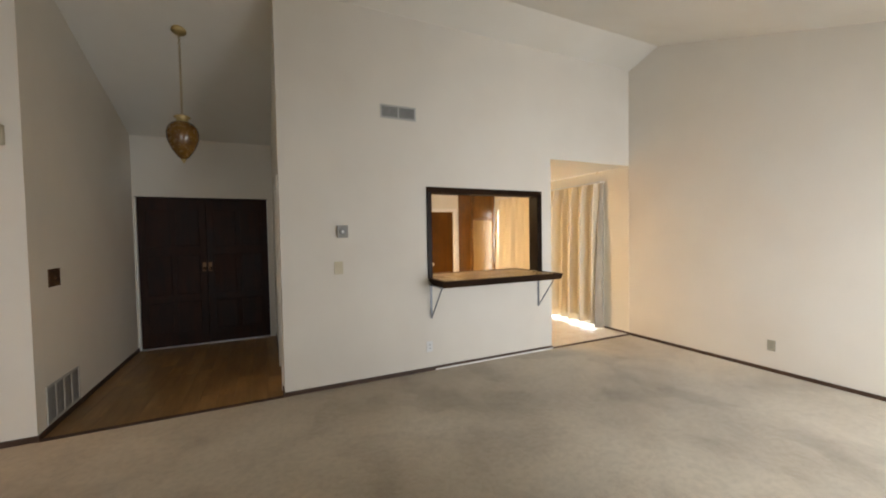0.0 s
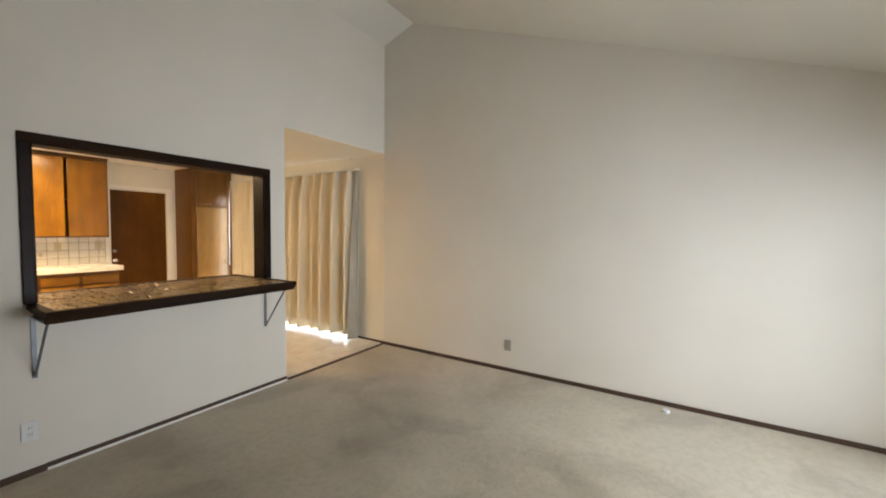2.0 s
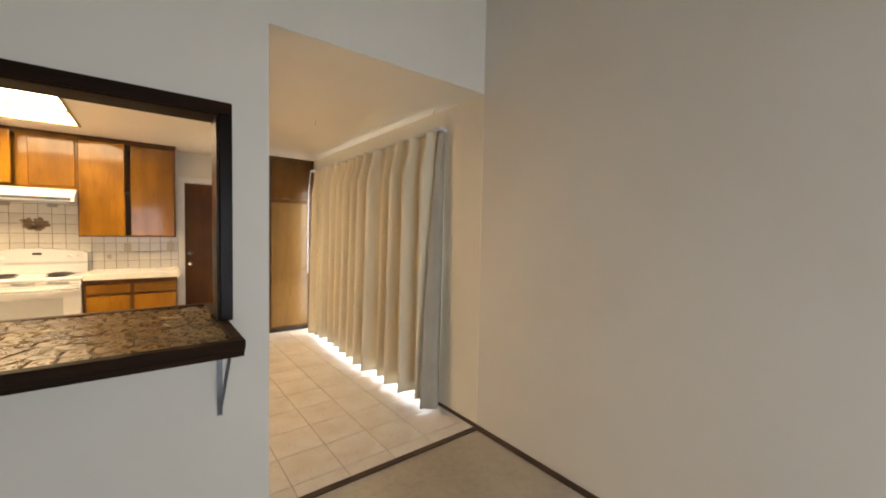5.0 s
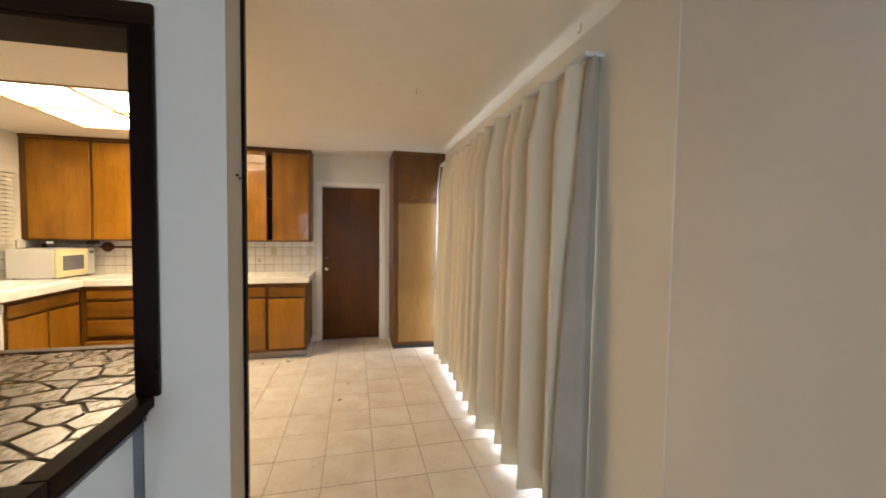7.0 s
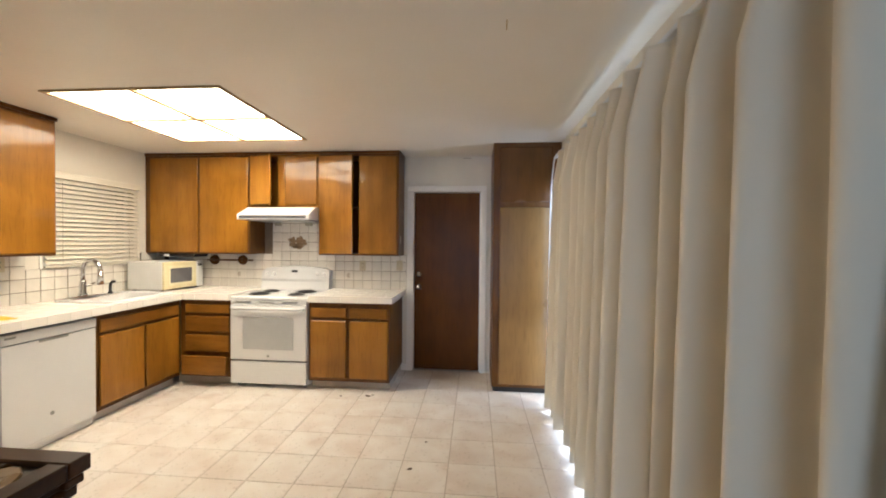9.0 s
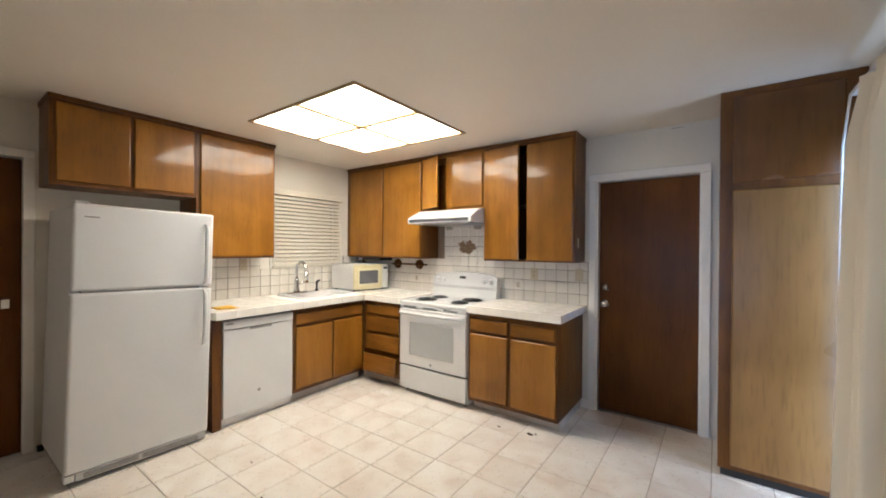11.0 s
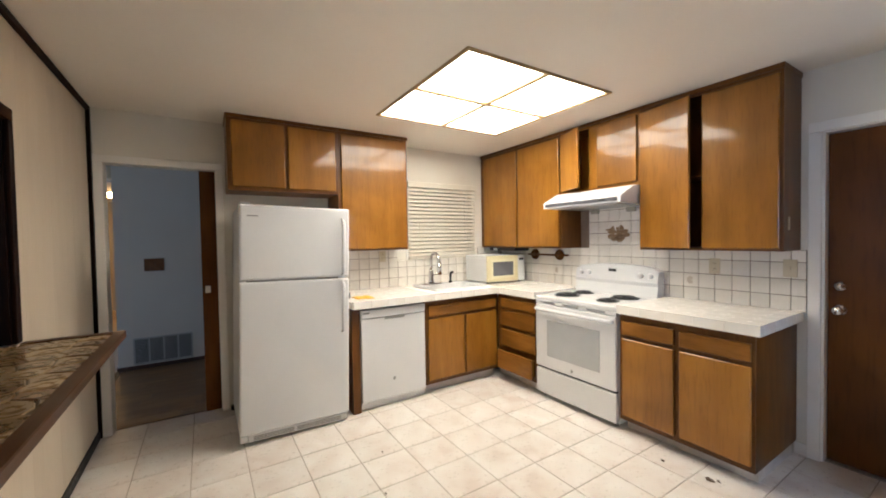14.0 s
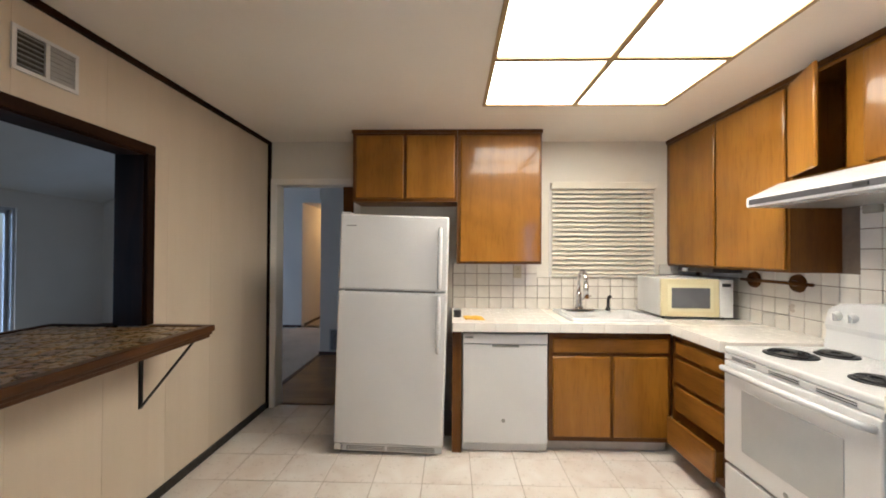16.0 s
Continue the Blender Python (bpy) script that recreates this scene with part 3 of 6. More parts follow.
def build_serving_opening():
    frame_ob = thing("serving_hatch_frame", (2.64, 4.25, 0.96), "dark-stained wooden frame lining the serving opening", "hatch frame")
    for y0, y1 in ((PASS0 - 0.018, PASS0), (PASS1 + 0.014, PASS1 + 0.032)):
        for x0, x1 in ((1.888, 1.941), (3.409, 3.462)):
            part("casing", soft_box(x0, x1, y0, y1, 1.026, 1.973, 0.004), DARKW, frame_ob)
        part("casing", soft_box(1.888, 3.462, y0, y1, 1.974, 2.027, 0.004), DARKX, frame_ob)
    part("jamb", boxes((1.925, 1.95, PASS0, PASS1 + 0.014, 1.026, 1.965)), DARKW, frame_ob)
    part("jamb", boxes((3.40, 3.425, PASS0, PASS1 + 0.014, 1.026, 1.965)), DARKW, frame_ob)
    part("head", boxes((1.925, 3.425, PASS0, PASS1 + 0.014, 1.965, 1.99)), DARKX, frame_ob)

    shelf = thing("serving_shelf", (2.64, 4.23, 0.955), "serving shelf with irregular brown flagstones and dark wood edging", "shelf")
    XL, XR, YS, YN = 1.90, 3.445, 3.82, 4.745
    part("core", boxes((XL + 0.03, XR - 0.03, YS + 0.03, PASS0, 0.985, 1.0155), (1.951, 3.399, PASS0, PASS1 + 0.034, 0.985, 1.0155), (1.93, 3.41, PASS1 + 0.034, YN - 0.03, 0.985, 1.0155)), SGROUT, shelf, "dark grout bed")

    def edge(profile_in, start, end, out):
        """A stepped edge moulding from start to end, out pointing away from the shelf."""
        bm = bmesh.new()
        d = Vector((out[0], out[1], 0))
        for lo, hi, inset, back in ((0.992, 1.026, 0.0, 0.045), (0.974, 0.992, 0.014, 0.05), (0.955, 0.974, 0.028, 0.055)):
            a, b = Vector((*start, 0)), Vector((*end, 0))
            p = [a - d * back, b - d * back, b - d * inset, a - d * inset]
            prism(bm, [(q.x, q.y) for q in p], lo, hi)
        bmesh.ops.bevel(bm, geom=bm.edges[:], offset=0.003, segments=1, affect="EDGES")
        return bm

    part("edging", edge(0, (XL, YS), (XR, YS), (0, -1)), DARKX, shelf, "stepped dark wood moulding")
    part("edging", edge(0, (XL, YS + 0.046), (XL, PASS0), (-1, 0)), DARKX, shelf)
    part("edging", edge(0, (XR, YS + 0.046), (XR, PASS0), (1, 0)), DARKX, shelf)
    # kitchen side: same moulding in a lighter brown that carries the kitchen light
    part("edging", edge(0, (1.885, YN), (3.44, YN), (0, 1)), LIT_EDGE, shelf)
    part("edging", edge(0, (1.885, PASS1 + 0.034), (1.885, YN - 0.046), (-1, 0)), LIT_EDGE, shelf)
    part("edging", edge(0, (3.44, PASS1 + 0.034), (3.44, YN - 0.046), (1, 0)), LIT_EDGE, shelf)
    rnd = random.Random(4)
    zones = ((XL + 0.047, XR - 0.047, YS + 0.047, PASS0 - 0.002, 3), (1.953, 3.397, PASS0 + 0.002, PASS1 + 0.032, 5), (1.932, 3.393, PASS1 + 0.036, YN - 0.047, 7))
    for x0, x1, y0, y1, seed in zones:
        for poly in flagstones(x0, x1, y0, y1, 0.098, 0.006, seed):
            bm = bmesh.new()
            z = 1.0195 + rnd.uniform(0, 0.003)
            prism(bm, poly, 1.010, z)
            bmesh.ops.bevel(bm, geom=[e for e in bm.edges if all(abs(v.co.z - z) < 1e-5 for v in e.verts)], offset=0.003, segments=1, affect="EDGES")
            part("flagstone", bm, STONE, shelf)

    for x, y, s, mat_, reach in ((1.925, PASS0, -1, STEEL, 0.30), (3.407, PASS0, -1, STEEL, 0.30), (1.955, PASS1 + 0.014, 1, BLACK, 0.30), (3.40, PASS1 + 0.014, 1, BLACK, 0.30)):
        b = thing("shelf_bracket", (x, y, 0.58), "thin flat steel bracket under the serving shelf" if mat_ is STEEL else "thin black steel bracket under the serving shelf", "bracket", "brackets of the serving shelf")
        part("upright", boxes((x - 0.011, x + 0.011, min(y, y + s * 0.008), max(y, y + s * 0.008), 0.58, 0.955)), mat_, b)
        part("arm", boxes((x - 0.011, x + 0.011, min(y + s * 0.009, y + s * reach), max(y + s * 0.009, y + s * reach), 0.945, 0.955)), mat_, b)
        bm = bmesh.new()
        rod(bm, (x, y + s * 0.012, 0.595), (x, y + s * (reach - 0.01), 0.944), 0.007, 8)
        part("brace", bm, mat_, b)


build_serving_opening()


# ---------------------------------------------------------------- kitchen wall finish
def build_panelling():
    pan = thing("wall_panelling", (2.0, PASS1, 0), "light wood-grain sheet panelling on the serving wall", "panelling", kind="structure")
    xs = [KW + 0.02]
    while xs[-1] < 3.2:
        xs.append(xs[-1] + 0.406)
    xs[-1] = 3.618
    g = 0.0005
    for a, b in zip(xs, xs[1:]):
        spans = []
        for x0, x1 in ((a, min(b, 1.89)), (max(a, 1.89), min(b, 3.46)), (max(a, 3.46), b)):
            if x1 - x0 < 0.01:
                continue
            if 1.885 <= x0 < 3.45:
                spans += [(x0, x1, 0.0, 0.954), (x0, x1, 2.029, KC)]
            else:
                spans += [(x0, x1, 0.0, KC)]
        for x0, x1, z0, z1 in spans:
            part("panel", boxes((x0 + (g if x0 == a else 0), x1 - (g if x1 == b else 0), PASS1, PASS1 + 0.012, z0, z1)), PANELW, pan)
    lone("trim", boxes((KW + 0.028, 3.618, PASS1 + 0.012, PASS1 + 0.034, KC - 0.03, KC)), DARKX, "dark wood strip under the ceiling", "trim", kind="structure")
    lone("trim", boxes((KW, KW + 0.028, PASS1 + 0.012, PASS1 + 0.036, 0, KC)), DARKW, "dark wood corner strip", "trim", kind="structure")
    lone("trim", boxes((3.6185, 3.634, PASS1 - 0.004, PASS1 + 0.016, 0, KC)), DARKW, "dark wood strip on the panelling's edge", "trim", kind="structure")
    lone("baseboard", boxes((KW + 0.028, 3.618, PASS1 + 0.012, PASS1 + 0.026, 0, 0.065)), BLACKB, "black rubber baseboard", "baseboard", kind="structure")


build_panelling()


# ---------------------------------------------------------------- doors and windows
def casing_x(name, x0, x1, y0, y1, top, w, label):
    """Door casing on a wall whose face is at constant x; y0..y1 is the opening."""
    c = thing(name, (x0, (y0 + y1) / 2, 0), label, "door casing", kind="structure")
    part("casing", soft_box(x0, x1, y0 - w, y0, 0, top, 0.004), TRIMW, c)
    part("casing", soft_box(x0, x1, y1, y1 + w, 0, top, 0.004), TRIMW, c)
    part("casing", soft_box(x0, x1, y0 - w, y1 + w, top, top + w, 0.004), TRIMW, c)
    return c


def build_doors():
    # brown slab door of the kitchen's north wall
    d = thing("door_1", (3.92, KN + 0.06, 0), "closed dark brown slab door with two brass locks", "door", kind="structure")
    part("slab", soft_box(3.545, 4.29, KN + 0.055, KN + 0.095, 0.015, 2.045, 0.003), DOORW, d)
    for z, r in ((1.11, 0.026), (0.965, 0.030)):
        bm = bmesh.new()
        rod(bm, (3.60, KN + 0.055, z), (3.60, KN + 0.046, z), r, 20)
        rod(bm, (3.60, KN + 0.046, z), (3.60, KN + 0.020, z), r * 0.45, 14)
        if z < 1:
            bmesh.ops.create_uvsphere(bm, u_segments=16, v_segments=10, radius=0.027, matrix=Matrix.Translation((3.60, KN - 0.002, z)) @ Matrix.Diagonal((1, 0.8, 1, 1)))
        else:
            rod(bm, (3.60, KN + 0.03, z), (3.60, KN + 0.018, z), r * 0.75, 16)
        part("knob" if z < 1 else "deadbolt", bm, CHROME, d, "worn satin metal knob" if z < 1 else "round deadbolt", smooth=True)
    part("jamb", boxes((3.522, 3.542, KN, KN + 0.13, 0, 2.05)), TRIMW, d)
    part("jamb", boxes((4.293, 4.313, KN, KN + 0.13, 0, 2.05)), TRIMW, d)
    part("jamb", boxes((3.522, 4.313, KN, KN + 0.13, 2.05, 2.063)), TRIMW, d)
    part("threshold", boxes((3.543, 4.292, KN + 0.02, KN + 0.13, 0, 0.013)), ALU, d, "worn aluminium threshold")
    c = thing("door_casing", (3.92, KN, 0), "white painted door casing", "door casing", kind="structure")
    part("casing", soft_box(3.468, 3.53, KN - 0.018, KN - 0.0005, 0, 2.055, 0.005), TRIMW, c)
    part("casing", soft_box(4.305, 4.367, KN - 0.018, KN - 0.0005, 0, 2.055, 0.005), TRIMW, c)
    part("casing", soft_box(3.468, 4.367, KN - 0.018, KN - 0.0005, 2.056, 2.118, 0.005), TRIMW, c)

    # doorway from kitchen to entry, with a pocket door partly drawn
    casing_x("doorway_casing", KW + 0.0005, KW + 0.017, 4.457, 5.17, 2.052, 0.056, "white painted casing of the open doorway")
    casing_x("doorway_casing", HALL_E - 0.017, HALL_E - 0.0005, 4.457, 5.17, 2.052, 0.056, "white painted casing of the open doorway")
    p = thing("pocket_door", (0.465, 5.11, 0), "brown wooden pocket door mostly slid into the wall", "door")
    part("slab", soft_box(0.448, 0.483, 5.055, 5.169, 0.012, 2.045, 0.002), DOORW, p)
    part("latch", soft_box(0.482, 0.4875, 5.075, 5.115, 1.02, 1.08, 0.001), CHROME, p, "small metal latch plate")

    # double entry door
    d = thing("door_2", (-0.44, HALL_N + 0.05, 0), "closed double entry door of very dark carved wood", "door", kind="structure")
    for x0, x1, knob in ((-1.265, -0.4715, -0.51), (-0.4705, 0.325, -0.435)):
        leaf = part("leaf", soft_box(x0, x1, HALL_N + 0.04, HALL_N + 0.085, 0.012, 2.075, 0.003), ENTRYW, d)
        for z0, z1 in ((0.2, 0.62), (0.72, 1.28), (1.40, 1.92)):
            for a, b in ((x0 + 0.09, (x0 + x1) / 2 - 0.03), ((x0 + x1) / 2 + 0.03, x1 - 0.09)):
                part("raised_panel", soft_box(a, b, HALL_N + 0.033, HALL_N + 0.041, z0, z1, 0.006, 2), ENTRYW, leaf)
        bm = bmesh.new()
        rod(bm, (knob, HALL_N + 0.04, 1.08), (knob, HALL_N + 0.0, 1.08), 0.010, 12)
        bmesh.ops.create_uvsphere(bm, u_segments=16, v_segments=10, radius=0.024, matrix=Matrix.Translation((knob, HALL_N - 0.008, 1.08)))
        box(bm, knob - 0.022, knob + 0.022, HALL_N + 0.032, HALL_N + 0.0395, 1.04, 1.17)
        part("handle", bm, COPPER, leaf, "dull bronze knob on a small plate")
    part("jamb", boxes((-1.277, -1.266, HALL_N - 0.005, HALL_N + 0.15, 0, 2.077)), TRIMW, d)
    part("jamb", boxes((0.326, 0.337, HALL_N - 0.005, HALL_N + 0.15, 0, 2.077)), TRIMW, d)
    part("jamb", boxes((-1.277, 0.337, HALL_N - 0.005, HALL_N + 0.15, 2.077, 2.089)), ENTRYW, d)
    part("threshold", boxes((-1.265, 0.325, HALL_N + 0.0, HALL_N + 0.14, 0, 0.011)), ALU, d)


def slider(name, axis, at, a0, a1, top, label, panels=2):
    """A sliding glass door: outer frame, panels with their own frames, panes. axis: the wall's normal."""
    d = thing(name, (at, (a0 + a1) / 2, 0) if axis == "x" else ((a0 + a1) / 2, at, 0), label, "glass door", kind="structure")

    def bx(t0, t1, s0, s1, z0, z1):
        return boxes((t0, t1, s0, s1, z0, z1)) if axis == "x" else boxes((s0, s1, t0, t1, z0, z1))

    w = 0.035
    part("frame", bx(at - 0.05, at + 0.05, a0, a0 + w, 0.0, top), ALU, d)
    part("frame", bx(at - 0.05, at + 0.05, a1 - w, a1, 0.0, top), ALU, d)
    part("frame", bx(at - 0.05, at + 0.05, a0 + w, a1 - w, top - w, top), ALU, d)
    part("track", bx(at - 0.05, at + 0.05, a0 + w, a1 - w, 0.0, 0.03), ALU, d)
    n = (a1 - a0 - 2 * w) / panels
    for k in range(panels):
        s0, s1, t = a0 + w + k * n - (0.02 if k else 0), a0 + w + (k + 1) * n, at + (0.022 if k % 2 else -0.022)
        sash = part("sash", bx(t - 0.015, t + 0.015, s0, s0 + 0.05, 0.032, top - w - 0.002), ALU, d)
        part("stile", bx(t - 0.015, t + 0.015, s1 - 0.05, s1, 0.032, top - w - 0.002), ALU, sash)
        part("rail", bx(t - 0.015, t + 0.015, s0 + 0.05, s1 - 0.05, 0.032, 0.10), ALU, sash)
        part("rail", bx(t - 0.015, t + 0.015, s0 + 0.05, s1 - 0.05, top - w - 0.06, top - w - 0.002), ALU, sash)
        pane = part("pane", bx(t - 0.003, t + 0.003, s0 + 0.05, s1 - 0.05, 0.10, top - w - 0.06), PANE, sash)
        pane.visible_shadow = False


def build_windows():
    slider("patio_door", "x", EAST + 0.09, 4.80, 7.62, 2.06, "aluminium sliding glass door behind the drapes")
    slider("patio_door", "y", SOUTH - 0.08, 2.20, 4.70, 2.06, "aluminium sliding glass door of the living room")
    slider("patio_door", "y", SOUTH - 0.08, -1.74, 0.14, 2.1, "aluminium sliding glass door at the room's far end")
    w = thing("window_1", (HALL_E + 0.03, 7.445, 1.29), "small kitchen window behind closed blinds", "window", kind="structure")
    for s in ((7.0, 7.035, 1.26, 2.02), (7.805, 7.84, 1.26, 2.02), (7.036, 7.804, 1.26, 1.295), (7.036, 7.804, 1.985, 2.02)):
        part("frame", boxes((HALL_E + 0.01, HALL_E + 0.05, *s)), ALU, w)
    pane = part("pane", boxes((HALL_E + 0.027, HALL_E + 0.033, 7.036, 7.804, 1.296, 1.984)), PANE, w)
    pane.visible_shadow = False
    for s in ((6.945, 6.999, 1.22, 2.075), (7.841, 7.89, 1.22, 2.075), (7.0, 7.84, 2.021, 2.075), (7.0, 7.84, 1.22, 1.259)):
        part("window_trim", boxes((KW + 0.001, KW + 0.010, *s)), TRIMW, w)
    b = thing("window_blind", (KW, 7.42, 1.22), "closed cream horizontal blind in the kitchen window", "blind")
    Y0, Y1 = 6.965, 7.865
    part("valance", soft_box(KW + 0.012, KW + 0.066, Y0 - 0.012, Y1 + 0.012, 2.012, 2.070, 0.004), BLIND, b)
    part("bottom_rail", soft_box(KW + 0.018, KW + 0.045, Y0, Y1, 1.224, 1.244, 0.004), BLIND, b)
    n, z, pitch, tilt = 18, 1.272, 0.0422, radians(47)
    for k in range(n):
        zc = z + k * pitch
        # slat tilted nearly shut, its lower lip standing out over the one below, slightly cupped
        upper, under = [], []
        for q in range(5):
            u = -0.0245 + 0.01225 * q
            cup = 0.0022 * (1 - (u / 0.0245) ** 2)
            for row, h in ((upper, cup + 0.0011), (under, cup - 0.0011)):
                row.append((KW + 0.034 - u * math.cos(tilt) + h * math.sin(tilt), zc + u * math.sin(tilt) + h * math.cos(tilt)))
        pr = upper + under[::-1]
        bm = bmesh.new()
        low = [bm.verts.new((x, Y0, zz)) for x, zz in pr]
        top = [bm.verts.new((x, Y1, zz)) for x, zz in pr]
        for i in range(len(pr)):
            bm.faces.new((low[i], low[(i + 1) % 10], top[(i + 1) % 10], top[i]))
        bm.faces.new(low[::-1])
        bm.faces.new(top)
        part("slat", bm, BLIND, b)
    for y in (7.09, 7.74):
        bm = bmesh.new()
        rod(bm, (KW + 0.058, y, 1.24), (KW + 0.058, y, 2.02), 0.0014, 6)
        part("cord", bm, BLIND, b)


build_doors()
build_windows()


# ---------------------------------------------------------------- drapes
def build_drapes():
    drape = thing("drape", (4.9, 6.0, 0.06), "long cream pinch-pleated drape drawn across the patio door", "curtain")
    y0, y1, pleats, top = 4.655, 7.42, 13, 2.262
    rnd = random.Random(11)
    edges = [y0 + (y1 - y0) * (k + (rnd.uniform(-0.14, 0.14) if 0 < k < pleats else 0)) / pleats for k in range(pleats + 1)]
    depth = [rnd.uniform(0.8, 1.25) for _ in range(pleats)]
    lean = [rnd.uniform(-0.028, 0.028) for _ in range(pleats)]
    bottoms = [rnd.uniform(0.055, 0.10) for _ in range(pleats + 1)]
    ZS = [0.0, 0.06, 0.14, 0.24, 0.36, 0.48, 0.6, 0.7, 0.79, 0.86, 0.9, 0.925, 0.945, 0.96, 0.975, 0.99, 1.0]
    per = 18
    bm = bmesh.new()
    rows = []
    for zf in ZS:
        row = []
        pinch = max(0.0, min(1.0, (zf - 0.86) / 0.11))
        for k in range(pleats):
            for j in range(per):
                u = j / per
                fold = 0.5 - 0.5 * math.cos(2 * math.pi * u)
                # broad rolled folds with tight valleys, drawn into narrow pinches at the heading
                round_fold = fold ** 1.1
                tight = fold ** 3.6
                shape = (1 - pinch) * round_fold + pinch * tight
                amp = (0.135 * (1 - pinch) + 0.085 * pinch) * depth[k] * (1 - 0.20 * zf)
                crumple = 0.006 * noise.noise(Vector((7 * u + 3.1 * k, 9 * zf, k)))
                x = 4.995 - 0.02 * (1 - zf) - amp * shape - crumple
                yy = edges[k] + u * (edges[k + 1] - edges[k]) + 0.010 * (1 - pinch) * fold + lean[k] * (1 - zf) * fold + 0.020 * (1 - zf) * math.sin(2 * math.pi * u + 0.6)
                zlow = bottoms[k] * (1 - u) + bottoms[k + 1] * u
                row.append(bm.verts.new((x, yy, zlow + zf * (top - zlow))))
        row.append(bm.verts.new((4.97, y1 + 0.01, 0.06 + zf * (top - 0.06))))
        rows.append(row)
    for r0, r1 in zip(rows, rows[1:]):
        for i in range(len(r0) - 1):
            bm.faces.new((r0[i], r0[i + 1], r1[i + 1], r1[i]))
    cloth = part("cloth", bm, FABRIC, drape, "heavy cream cloth in deep folds", smooth=True)
    so = cloth.modifiers.new("thickness", "SOLIDIFY")
    so.thickness = 0.004
    # the drape's end turns back to the wall; its shade is in the greyer colour
    bm = bmesh.new()
    rows = []
    for zf in [k / 16 for k in range(17)]:
        row = []
        for u in [k / 12 for k in range(13)]:
            wide = 1 - 0.55 * zf
            inner = 4.855 + 0.13 * zf ** 1.3
            x = inner + (5.055 - inner) * u
            y = 4.665 - 0.055 * wide * math.sin(math.pi * u) + 0.016 * math.sin(8 * u + 2.4 * zf) * (1 - 0.6 * zf) + 0.008 * noise.noise(Vector((4 * u, 6 * zf, 2.0)))
            row.append(bm.verts.new((x, y, 0.035 + zf * (top - 0.035) + (0.02 * u if zf > 0.99 else 0))))
        rows.append(row)
    for r0, r1 in zip(rows, rows[1:]):
        for i in range(12):
            bm.faces.new((r0[i], r0[i + 1], r1[i + 1], r1[i]))
    ret = part("return", bm, SHADED_CLOTH, drape, "drape's end turned to the wall, greyed for its shade", smooth=True)
    so = ret.modifiers.new("thickness", "SOLIDIFY")
    so.thickness = 0.003
    rail = thing("drape_rail", (4.99, 6.0, 2.262), "white metal traverse rail of the drape", "curtain rail")
    part("rail", soft_box(4.965, 4.99, 4.64, 7.62, 2.264, 2.288, 0.003), WHITED, rail)
    for y in (4.65, 5.6, 6.6, 7.6):
        part("bracket", boxes((4.9905, EAST, y - 0.012, y + 0.012, 2.266, 2.286)), WHITED, rail)
    bm = bmesh.new()
    tube(bm, [(4.955, 7.56, 2.262), (4.93, 7.57, 2.0), (4.925, 7.575, 1.5), (4.925, 7.577, 0.85)], 0.006, 8)
    part("wand", bm, WHITED, rail, "white pull cord weighted at its end", smooth=True)


# drape cloth darkened to grey, for the end away from the kitchen light
SHADED_CLOTH = plain("shaded_return_cloth", (0.36, 0.325, 0.27), (0.43, 0.39, 0.33), 3.0, (0.85, 0.95), 250, 0.3, 0.001)
build_drapes()


# ---------------------------------------------------------------- kitchen cabinets
def knobless_front(name, bm_args, mat_, parent, r=0.009):
    return part(name, soft_box(*bm_args, r, 3), mat_, parent)


def cabinet(name, at, label, group):
    return thing(name, at, label, "cabinet", group)


